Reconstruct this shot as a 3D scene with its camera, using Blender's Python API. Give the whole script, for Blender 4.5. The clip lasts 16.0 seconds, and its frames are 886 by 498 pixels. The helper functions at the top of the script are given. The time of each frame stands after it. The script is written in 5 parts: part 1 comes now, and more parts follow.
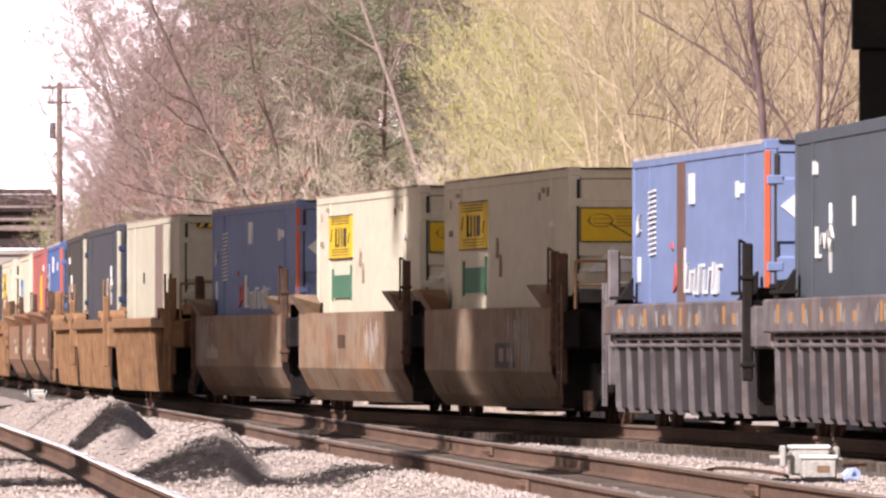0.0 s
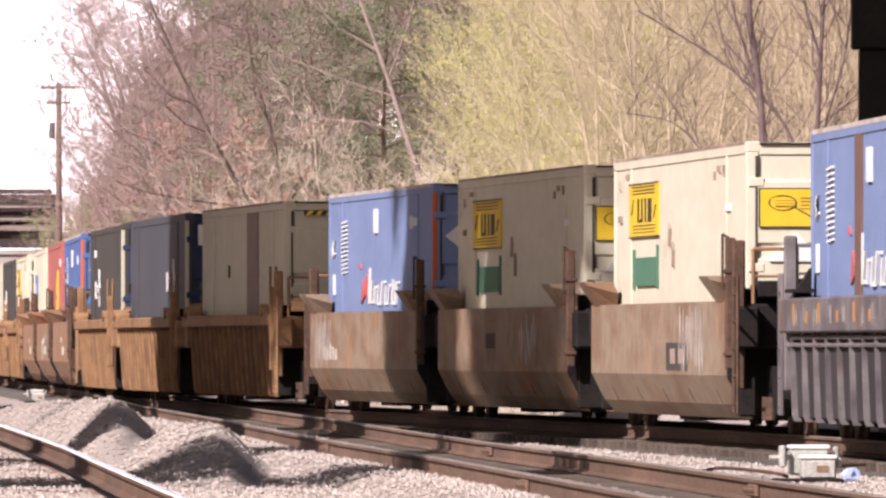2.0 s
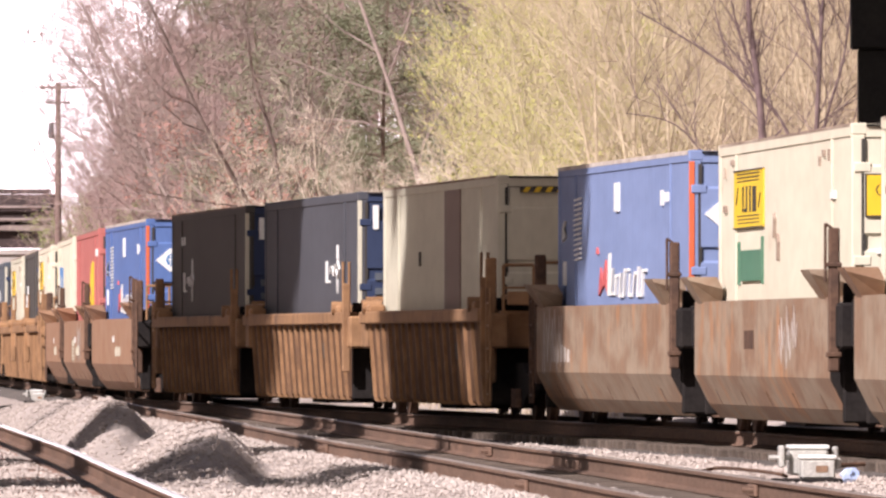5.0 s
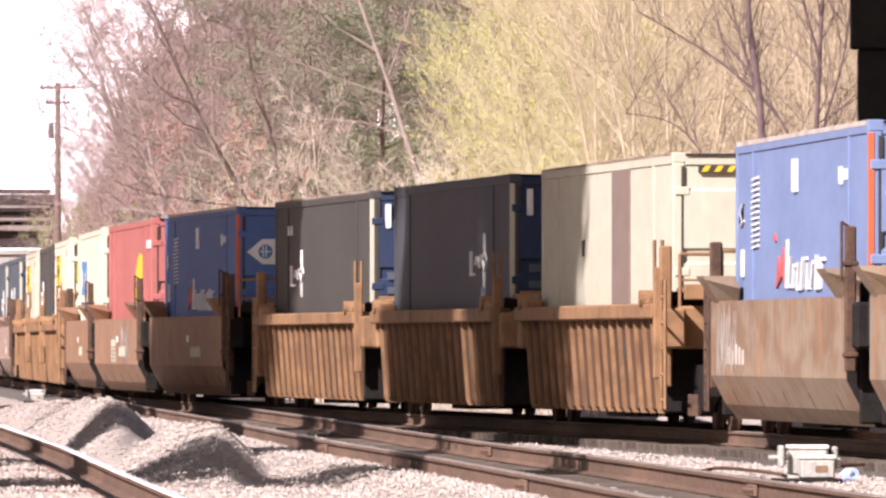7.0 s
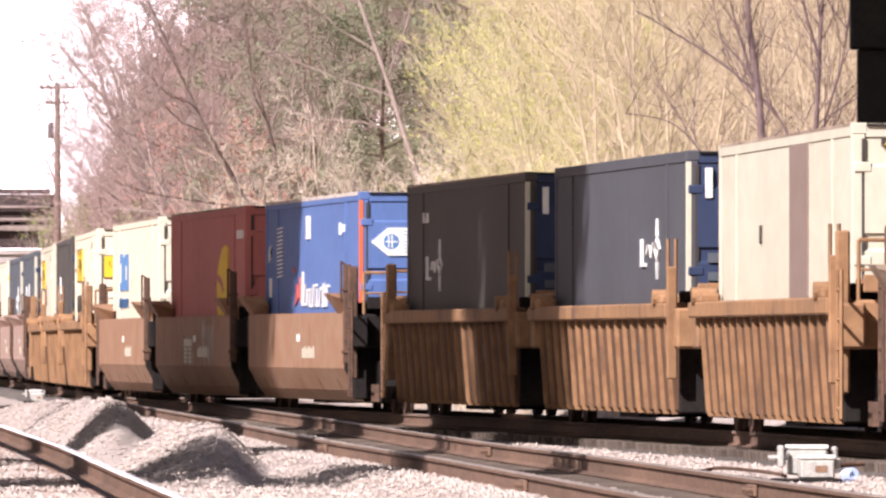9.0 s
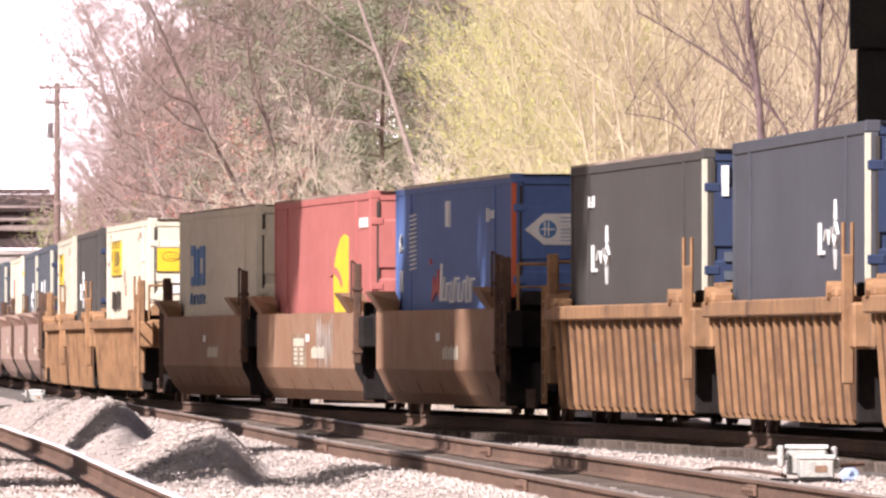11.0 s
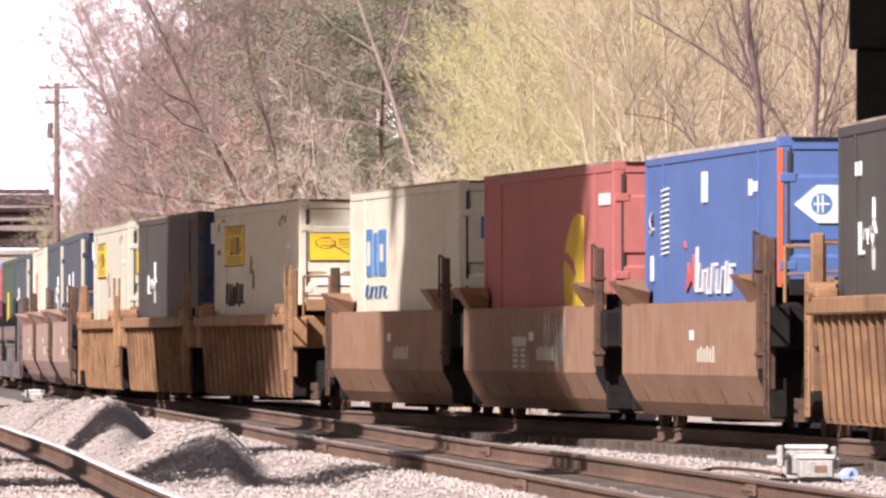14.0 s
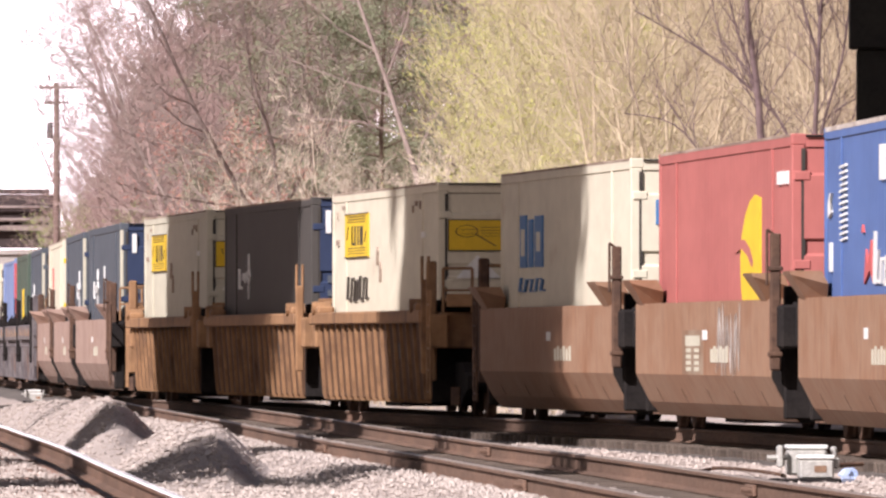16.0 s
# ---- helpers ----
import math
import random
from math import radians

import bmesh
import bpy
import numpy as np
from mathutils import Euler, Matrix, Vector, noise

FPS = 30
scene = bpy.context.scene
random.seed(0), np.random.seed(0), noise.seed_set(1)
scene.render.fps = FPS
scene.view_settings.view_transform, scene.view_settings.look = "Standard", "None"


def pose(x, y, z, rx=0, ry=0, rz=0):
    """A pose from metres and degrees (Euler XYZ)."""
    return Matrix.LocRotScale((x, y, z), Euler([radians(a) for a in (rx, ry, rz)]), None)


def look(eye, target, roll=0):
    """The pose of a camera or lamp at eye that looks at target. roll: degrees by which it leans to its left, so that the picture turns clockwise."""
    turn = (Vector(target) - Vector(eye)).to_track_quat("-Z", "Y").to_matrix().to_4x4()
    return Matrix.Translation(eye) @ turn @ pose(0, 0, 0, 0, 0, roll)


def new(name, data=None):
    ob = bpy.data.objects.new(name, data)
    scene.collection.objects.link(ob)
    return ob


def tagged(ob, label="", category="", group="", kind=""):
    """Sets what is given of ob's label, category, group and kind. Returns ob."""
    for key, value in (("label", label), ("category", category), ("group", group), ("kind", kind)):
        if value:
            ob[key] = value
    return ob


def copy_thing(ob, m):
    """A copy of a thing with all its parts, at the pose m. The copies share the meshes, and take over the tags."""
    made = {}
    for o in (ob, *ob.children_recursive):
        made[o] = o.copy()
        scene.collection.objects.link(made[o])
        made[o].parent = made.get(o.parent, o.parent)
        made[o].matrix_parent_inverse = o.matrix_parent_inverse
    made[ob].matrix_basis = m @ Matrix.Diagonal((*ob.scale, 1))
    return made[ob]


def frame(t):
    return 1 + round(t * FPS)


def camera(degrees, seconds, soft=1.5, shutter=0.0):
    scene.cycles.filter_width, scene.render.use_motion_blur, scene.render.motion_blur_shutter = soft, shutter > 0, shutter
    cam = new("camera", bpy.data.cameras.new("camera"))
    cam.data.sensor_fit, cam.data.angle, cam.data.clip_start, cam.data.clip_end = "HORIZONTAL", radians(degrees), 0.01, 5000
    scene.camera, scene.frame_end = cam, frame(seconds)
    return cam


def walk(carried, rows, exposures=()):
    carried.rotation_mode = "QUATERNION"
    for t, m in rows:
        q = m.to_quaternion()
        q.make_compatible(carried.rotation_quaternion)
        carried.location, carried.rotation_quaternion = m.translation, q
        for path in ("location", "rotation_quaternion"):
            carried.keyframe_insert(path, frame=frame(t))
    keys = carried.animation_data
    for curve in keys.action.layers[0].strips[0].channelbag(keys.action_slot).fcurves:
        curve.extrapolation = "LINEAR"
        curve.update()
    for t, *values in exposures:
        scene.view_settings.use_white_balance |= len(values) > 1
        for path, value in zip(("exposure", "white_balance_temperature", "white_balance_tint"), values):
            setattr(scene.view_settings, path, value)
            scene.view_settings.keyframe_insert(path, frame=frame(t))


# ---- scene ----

# ------------------------------------------------------------------ camera
EYE = (0.0, 0.0, 0.98)
UP = 172.0 / 24700.0          # the lens points slightly upward


def aim(turn):
    return look(EYE, (100 * turn, 100, 0.98 + 100 * UP))


cam = camera(3.636, 16.0, soft=2.5)
walk(cam, [(0, aim(0)), (4, aim(0.00008)), (8, aim(0.00013)), (12, aim(0.000175)), (16, aim(0.0002))],
     exposures=[(0, 0.72, 6400, 22), (4, 0.60, 6400, 22), (6.3, 0.96, 6340, 22), (9.2, 0.98, 6310, 22), (11.5, 1.03, 6260, 21), (13.5, 0.84, 6260, 21), (16, 0.71, 6260, 21)])

# ------------------------------------------------------------------ light
world = bpy.data.worlds.new("world")
scene.world = world
world.use_nodes = True
SUN_AZ, SUN_EL = 222.0, 38.0       # compass degrees from +y clockwise, elevation
wt = world.node_tree
sky = wt.nodes.new("ShaderNodeTexSky")
sky.sky_type = "NISHITA"
sky.sun_disc = False
sky.sun_elevation = radians(SUN_EL)
sky.sun_rotation = radians(SUN_AZ)
sky.dust_density = 4.0
sky.ozone_density = 0.4
wt.nodes["Background"].inputs[1].default_value = 0.028
wt.links.new(sky.outputs[0], wt.nodes["Background"].inputs[0])
sun_dir = Vector((math.sin(radians(SUN_AZ)) * math.cos(radians(SUN_EL)),
                  math.cos(radians(SUN_AZ)) * math.cos(radians(SUN_EL)), math.sin(radians(SUN_EL))))
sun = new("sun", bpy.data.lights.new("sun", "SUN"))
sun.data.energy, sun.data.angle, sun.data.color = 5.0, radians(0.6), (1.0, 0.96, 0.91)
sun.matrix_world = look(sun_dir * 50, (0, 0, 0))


# ------------------------------------------------------------------ materials
def material(name, base, second=None, scale=3.0, rough=0.6, metal=0.0, bump=0.0, fine=40.0, spread=0.5, stretch=(1, 1, 1),
             third=None, third_at=0.62, piece=0.0, grain=0.45):
    """Two colours mixed by a coarse noise, speckled by a fine one; a third in stains; piece: value change from piece to piece."""
    m = bpy.data.materials.new(name)
    m.use_nodes = True
    nt, N = m.node_tree, m.node_tree.nodes
    b = N["Principled BSDF"]
    b.inputs["Roughness"].default_value, b.inputs["Metallic"].default_value = rough, metal
    b.inputs["Specular IOR Level"].default_value = 0.12 if rough > 0.5 else 0.4
    tc = N.new("ShaderNodeTexCoord")
    mp = N.new("ShaderNodeMapping")
    mp.inputs["Scale"].default_value = stretch
    nt.links.new(tc.outputs["Object"], mp.inputs[0])
    n1, n2 = N.new("ShaderNodeTexNoise"), N.new("ShaderNodeTexNoise")
    n1.inputs["Scale"].default_value, n1.inputs["Detail"].default_value = scale, 5
    n2.inputs["Scale"].default_value, n2.inputs["Detail"].default_value = fine, 3
    for n in (n1, n2):
        nt.links.new(mp.outputs[0], n.inputs["Vector"])
    ramp = N.new("ShaderNodeValToRGB")
    second = second or tuple(c * 0.72 for c in base)
    e = ramp.color_ramp.elements
    e[0].position, e[1].position = 0.5 - spread * 0.4, 0.5 + spread * 0.4
    e[0].color, e[1].color = (*second, 1), (*base, 1)
    nt.links.new(n1.outputs["Fac"], ramp.inputs[0])
    mix = N.new("ShaderNodeMix")
    mix.data_type, mix.blend_type = "RGBA", "MULTIPLY"
    mix.inputs[0].default_value = grain
    nt.links.new(ramp.outputs[0], mix.inputs[6])
    r2 = N.new("ShaderNodeValToRGB")
    r2.color_ramp.elements[0].position, r2.color_ramp.elements[1].position = 0.3, 0.65
    r2.color_ramp.elements[0].color = (0.45, 0.43, 0.41, 1)
    r2.color_ramp.elements[1].color = (1.12, 1.12, 1.12, 1)
    nt.links.new(n2.outputs["Fac"], r2.inputs[0])
    nt.links.new(r2.outputs[0], mix.inputs[7])
    out = mix.outputs[2]
    if third:
        n3 = N.new("ShaderNodeTexNoise")
        n3.inputs["Scale"].default_value, n3.inputs["Detail"].default_value = scale * 2.3, 6
        nt.links.new(mp.outputs[0], n3.inputs["Vector"])
        r3 = N.new("ShaderNodeValToRGB")
        r3.color_ramp.elements[0].position, r3.color_ramp.elements[1].position = third_at - 0.05, third_at + 0.06
        nt.links.new(n3.outputs["Fac"], r3.inputs[0])
        mx = N.new("ShaderNodeMix")
        mx.data_type = "RGBA"
        nt.links.new(r3.outputs[0], mx.inputs[0])
        nt.links.new(out, mx.inputs[6])
        mx.inputs[7].default_value = (*third, 1)
        out = mx.outputs[2]
    if piece:
        info = N.new("ShaderNodeObjectInfo")
        mr = N.new("ShaderNodeMapRange")
        mr.inputs[3].default_value, mr.inputs[4].default_value = 1 - piece, 1 + piece
        nt.links.new(info.outputs["Random"], mr.inputs[0])
        mm = N.new("ShaderNodeMix")
        mm.data_type, mm.blend_type = "RGBA", "MULTIPLY"
        mm.inputs[0].default_value = 1
        nt.links.new(out, mm.inputs[6])
        nt.links.new(mr.outputs[0], mm.inputs[7])
        out = mm.outputs[2]
    nt.links.new(out, b.inputs["Base Color"])
    if bump:
        bp = N.new("ShaderNodeBump")
        bp.inputs["Strength"].default_value, bp.inputs["Distance"].default_value = bump, 0.03
        nt.links.new(n2.outputs["Fac"], bp.inputs["Height"])
        nt.links.new(bp.outputs[0], b.inputs["Normal"])
    return m


def weathered(name, pale, brown, rust, patch=0.55, soot=0.35):
    """Old car-side paint: broad worn patches of three colours under fine streaks that run down it."""
    m = bpy.data.materials.new(name)
    m.use_nodes = True
    nt, N = m.node_tree, m.node_tree.nodes
    b = N["Principled BSDF"]
    b.inputs["Roughness"].default_value, b.inputs["Specular IOR Level"].default_value = 0.62, 0.15
    tc, info = N.new("ShaderNodeTexCoord"), N.new("ShaderNodeObjectInfo")
    shift = N.new("ShaderNodeVectorMath")
    shift.operation = "MULTIPLY_ADD"
    shift.inputs[1].default_value = (37.0, 37.0, 0.0)
    nt.links.new(info.outputs["Random"], shift.inputs[0])
    nt.links.new(tc.outputs["Object"], shift.inputs[2])

    def layer(stretch, scale, detail):
        mp, n = N.new("ShaderNodeMapping"), N.new("ShaderNodeTexNoise")
        mp.inputs["Scale"].default_value = stretch
        n.inputs["Scale"].default_value, n.inputs["Detail"].default_value = scale, detail
        n.inputs["Roughness"].default_value = 0.6
        nt.links.new(shift.outputs[0], mp.inputs[0])
        nt.links.new(mp.outputs[0], n.inputs["Vector"])
        return n.outputs["Fac"]

    def ramp(fac, *stops):
        r = N.new("ShaderNodeValToRGB")
        e = r.color_ramp.elements
        while len(e) < len(stops):
            e.new(0.5)
        for k, (at, c) in enumerate(stops):
            e[k].position, e[k].color = at, (*c, 1)
        nt.links.new(fac, r.inputs[0])
        return r.outputs[0]

    def mix(a, c, fac, kind="MIX"):
        x = N.new("ShaderNodeMix")
        x.data_type, x.blend_type = "RGBA", kind
        if isinstance(fac, float):
            x.inputs[0].default_value = fac
        else:
            nt.links.new(fac, x.inputs[0])
        nt.links.new(a, x.inputs[6])
        if isinstance(c, tuple):
            x.inputs[7].default_value = (*c, 1)
        else:
            nt.links.new(c, x.inputs[7])
        return x.outputs[2]

    broad = ramp(layer((1, 0.30, 0.9), 1.0, 5), (0.40, brown), (patch - 0.03, pale), (patch + 0.10, brown))
    spots = ramp(layer((1, 0.9, 0.7), 1.1, 6), (0.55, (0, 0, 0)), (0.70, (1, 1, 1)))
    worn = mix(broad, rust, spots)
    runs = ramp(layer((1, 3.2, 0.5), 1.2, 5), (0.34, (0.62, 0.58, 0.55)), (0.62, (1.1, 1.1, 1.1)))
    worn = mix(worn, runs, 0.16, "MULTIPLY")
    grime = ramp(layer((1, 2.0, 1.2), 3.0, 5), (0.30, (0.55, 0.52, 0.5)), (0.6, (1.05, 1.05, 1.05)))
    nt.links.new(mix(worn, grime, soot, "MULTIPLY"), b.inputs["Base Color"])
    bp = N.new("ShaderNodeBump")
    bp.inputs["Strength"].default_value, bp.inputs["Distance"].default_value = 0.2, 0.02
    nt.links.new(layer((1, 1, 1), 2.2, 3), bp.inputs["Height"])
    nt.links.new(bp.outputs[0], b.inputs["Normal"])
    return m


def paint(name, base, dirt=None, rough=0.55, third=None, third_at=0.66):
    dirt = dirt or tuple(0.55 * c + 0.45 * d for c, d in zip(base, (0.2, 0.16, 0.12)))
    return material(name, base, dirt, scale=1.3, rough=rough, fine=9, spread=0.8, stretch=(1, 0.14, 0.4), third=third, third_at=third_at, grain=0.16)


M = {}
M["white"] = paint("white_paint", (0.64, 0.595, 0.465), (0.55, 0.505, 0.395), third=(0.46, 0.37, 0.28), third_at=0.70)
M["cream"] = paint("cream_paint", (0.54, 0.515, 0.405), (0.45, 0.425, 0.335), third=(0.40, 0.33, 0.26), third_at=0.75)
M["blue"] = paint("blue_paint", (0.205, 0.265, 0.44), (0.155, 0.205, 0.35))
M["deep_blue"] = paint("deep_blue_paint", (0.10, 0.165, 0.36), (0.08, 0.13, 0.29))
M["charcoal"] = paint("charcoal_paint", (0.082, 0.076, 0.069), (0.055, 0.051, 0.048))
M["slate"] = paint("slate_paint", (0.098, 0.112, 0.132), (0.07, 0.08, 0.092))
M["graphite"] = paint("graphite_paint", (0.084, 0.087, 0.10), (0.058, 0.06, 0.069))
M["navy"] = paint("navy_paint", (0.035, 0.05, 0.1), (0.03, 0.04, 0.07))
M["red"] = paint("red_paint", (0.45, 0.155, 0.135), (0.34, 0.11, 0.10))
M["yellow"] = paint("yellow_paint", (0.75, 0.50, 0.03), (0.62, 0.42, 0.05))
M["orange"] = paint("orange_stripe_paint", (0.65, 0.13, 0.05))
M["dull_reflector"] = paint("dull_reflector", (0.50, 0.23, 0.06), (0.30, 0.15, 0.07))
M["grimy_edge"] = material("grimy_edge", (0.20, 0.14, 0.11), (0.42, 0.34, 0.27), scale=1.1, rough=0.8, fine=9, stretch=(1, 0.5, 1))
M["brown_stripe"] = paint("brown_stripe_paint", (0.22, 0.16, 0.14))
M["maroon_stripe"] = paint("maroon_stripe_paint", (0.15, 0.075, 0.065))
M["green"] = paint("green_paint", (0.05, 0.19, 0.12))
M["dark_green"] = paint("dark_green_paint", (0.05, 0.09, 0.07))
M["chalk"] = material("faded_chalk_paint", (0.62, 0.57, 0.52), (0.32, 0.26, 0.22), scale=2.0, rough=0.8, fine=14, spread=0.6)
M["mark_blue"] = paint("mark_blue_paint", (0.06, 0.20, 0.44))
M["mark_white"] = paint("mark_white_paint", (0.74, 0.74, 0.72), (0.62, 0.62, 0.58))
M["mark_black"] = paint("mark_black_paint", (0.03, 0.03, 0.03))
M["mark_red"] = paint("mark_red_paint", (0.55, 0.09, 0.10))
M["well_brown"] = weathered("brown_steel", (0.30, 0.23, 0.165), (0.235, 0.147, 0.095), (0.37, 0.19, 0.095), soot=0.45)
M["well_tan"] = weathered("tan_steel", (0.30, 0.185, 0.12), (0.275, 0.155, 0.095), (0.25, 0.13, 0.075), soot=0.3)
M["well_rose"] = weathered("rose_steel", (0.37, 0.265, 0.215), (0.32, 0.22, 0.18), (0.29, 0.18, 0.14), soot=0.3)
M["well_orange"] = weathered("orange_steel", (0.32, 0.182, 0.094), (0.25, 0.144, 0.078), (0.14, 0.083, 0.055), soot=0.55)
M["well_grey"] = weathered("grey_steel", (0.19, 0.17, 0.17), (0.115, 0.10, 0.105), (0.17, 0.105, 0.08), soot=0.6)
# side plates set back behind the ribs, in a darker colour than the ribs
M["plate_orange"] = material("dark_orange_plate", (0.15, 0.08, 0.045), (0.08, 0.047, 0.032), scale=0.9, rough=0.7, fine=7, stretch=(1, 0.3, 0.35), spread=0.8)
M["plate_grey"] = material("dark_grey_plate", (0.06, 0.052, 0.054), (0.035, 0.03, 0.032), scale=0.9, rough=0.7, fine=7, stretch=(1, 0.3, 0.35), spread=0.8)
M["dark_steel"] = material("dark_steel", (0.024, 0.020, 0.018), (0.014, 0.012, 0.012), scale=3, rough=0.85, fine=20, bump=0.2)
M["rust_dark"] = material("rusty_post", (0.13, 0.075, 0.05), (0.07, 0.045, 0.035), scale=4, rough=0.7, fine=20)
M["rubber"] = material("black_hose", (0.02, 0.02, 0.02), rough=0.7)
M["rail"] = material("rusty_rail", (0.20, 0.125, 0.09), (0.12, 0.08, 0.06), scale=2.0, rough=0.7, fine=25, bump=0.2, stretch=(1, 0.15, 1))
M["rail_top"] = material("worn_rail_top", (0.40, 0.33, 0.28), (0.29, 0.235, 0.20), scale=3, rough=0.48, metal=0.35, fine=30, stretch=(1, 0.05, 1))
M["tie"] = material("weathered_tie", (0.15, 0.115, 0.09), (0.08, 0.065, 0.055), scale=4, rough=0.85, fine=30, bump=0.4, stretch=(0.3, 1, 1), piece=0.25)
M["ballast"] = material("ballast", (0.46, 0.395, 0.355), (0.335, 0.285, 0.255), scale=0.5, rough=0.9, fine=14, bump=0.9, spread=0.8, third=(0.31, 0.25, 0.21), third_at=0.66)
M["dark_ballast"] = material("darker_ballast", (0.16, 0.14, 0.125), (0.10, 0.088, 0.08), scale=0.8, rough=0.9, fine=14, bump=0.9)
M["rusty_ballast"] = material("rusty_ballast", (0.36, 0.23, 0.185), (0.23, 0.14, 0.11), scale=0.9, rough=0.9, fine=16, bump=0.9, spread=0.8, third=(0.45, 0.38, 0.33), third_at=0.6)
M["polished"] = material("polished_rail_top", (0.80, 0.78, 0.74), (0.62, 0.58, 0.54), scale=3, rough=0.16, metal=1.0, fine=30, stretch=(1, 0.05, 1))
M["stone"] = material("ballast_stone", (0.53, 0.46, 0.41), (0.31, 0.265, 0.235), scale=2.5, rough=0.9, fine=25, bump=0.3)
M["litter"] = material("leaf_litter", (0.30, 0.215, 0.16), (0.20, 0.145, 0.11), scale=0.35, rough=0.95, fine=5, bump=0.8, spread=0.8, third=(0.20, 0.19, 0.10), third_at=0.63)
M["silver"] = material("weathered_aluminium_paint", (0.56, 0.55, 0.50), (0.42, 0.41, 0.38), scale=6, rough=0.35, metal=0.15, fine=40)
# lids are paler than the silver cases below them
M["lid"] = material("pale_lid_paint", (0.80, 0.80, 0.76), (0.7, 0.7, 0.66), scale=6, rough=0.3, fine=40, grain=0.15)
M["wood_pole"] = material("weathered_pole", (0.22, 0.15, 0.13), (0.15, 0.105, 0.09), scale=2, rough=0.9, fine=15, stretch=(4, 4, 0.4))
M["black_signal"] = material("black_signal_paint", (0.018, 0.018, 0.016), (0.012, 0.012, 0.012), scale=3, rough=0.6, fine=20)
M["bridge"] = material("bridge_steel", (0.085, 0.062, 0.06), (0.055, 0.042, 0.04), scale=0.7, rough=0.7, fine=6)
M["bridge_pale"] = material("bridge_pale_paint", (0.30, 0.24, 0.22), (0.20, 0.16, 0.145), scale=0.7, rough=0.7, fine=6)
M["concrete"] = material("concrete", (0.42, 0.38, 0.35), (0.33, 0.30, 0.28), scale=0.6, rough=0.85, fine=10, bump=0.2)


# ------------------------------------------------------------------ mesh helpers
def finish(name, bm, mat, smooth=False):
    me = bpy.data.meshes.new(name)
    bm.to_mesh(me)
    bm.free()
    for one in (mat if isinstance(mat, (list, tuple)) else [mat]):
        me.materials.append(one)
    if smooth:
        me.polygons.foreach_set("use_smooth", [True] * len(me.polygons))
    return me


def part(name, bm, mat, parent, label="", smooth=False):
    ob = new(name, finish(name, bm, mat, smooth))
    ob.parent = parent
    return tagged(ob, label)


def thing(name, label, category, group="", kind=""):
    return tagged(new(name), label, category, group, kind)


def box(bm, x0, x1, y0, y1, z0, z1, bevel=0.0):
    """A box between two corners, with worn edges if bevel is given."""
    g = bmesh.ops.create_cube(bm, size=1)
    vs = g["verts"]
    bmesh.ops.transform(bm, matrix=Matrix.LocRotScale(((x0 + x1) / 2, (y0 + y1) / 2, (z0 + z1) / 2), None, (abs(x1 - x0), abs(y1 - y0), abs(z1 - z0))), verts=vs)
    if bevel:
        es = list({e for v in vs for e in v.link_edges})
        bmesh.ops.bevel(bm, geom=es, offset=bevel, segments=1, affect="EDGES")
    return bm


def boxes(*rows, bevel=0.0):
    bm = bmesh.new()
    for r in rows:
        box(bm, *r, bevel=bevel)
    return bm


def extrude(bm, outline, y0, y1):
    """A closed outline in x and z, drawn out along y."""
    a = [bm.verts.new((x, y0, z)) for x, z in outline]
    b = [bm.verts.new((x, y1, z)) for x, z in outline]
    n = len(outline)
    for i in range(n):
        bm.faces.new((a[i], a[(i + 1) % n], b[(i + 1) % n], b[i]))
    bm.faces.new(a[::-1])
    bm.faces.new(b)
    bmesh.ops.recalc_face_normals(bm, faces=bm.faces)
    return bm


def tube(points, r, sides=6):
    """A bent round bar or cable through some points, in one piece."""
    bm = bmesh.new()
    pts = [Vector(p) for p in points]
    prev, first = None, None
    for i, p in enumerate(pts):
        d = (pts[min(i + 1, len(pts) - 1)] - pts[max(i - 1, 0)]).normalized()
        u = d.cross(Vector((0.13, 0.21, 0.97))).normalized()
        w = d.cross(u)
        ring = [bm.verts.new(p + r * (math.cos(2 * math.pi * k / sides) * u + math.sin(2 * math.pi * k / sides) * w)) for k in range(sides)]
        if prev:
            for k in range(sides):
                bm.faces.new((prev[k], prev[(k + 1) % sides], ring[(k + 1) % sides], ring[k]))
        else:
            bm.faces.new(ring[::-1])
        prev = ring
    bm.faces.new(prev)
    bmesh.ops.recalc_face_normals(bm, faces=bm.faces)
    return bm


def rod(bm, p, q, r0, r1=None, sides=8):
    """A round bar from p to q."""
    p, q = Vector(p), Vector(q)
    r1 = r0 if r1 is None else r1
    d = (q - p).normalized()
    u = d.orthogonal().normalized()
    w = d.cross(u)
    ra, rb = [], []
    for i in range(sides):
        c = math.cos(2 * math.pi * i / sides) * u + math.sin(2 * math.pi * i / sides) * w
        ra.append(bm.verts.new(p + c * r0))
        rb.append(bm.verts.new(q + c * r1))
    for i in range(sides):
        bm.faces.new((ra[i], ra[(i + 1) % sides], rb[(i + 1) % sides], rb[i]))
    bm.faces.new(ra[::-1])
    bm.faces.new(rb)
    return bm


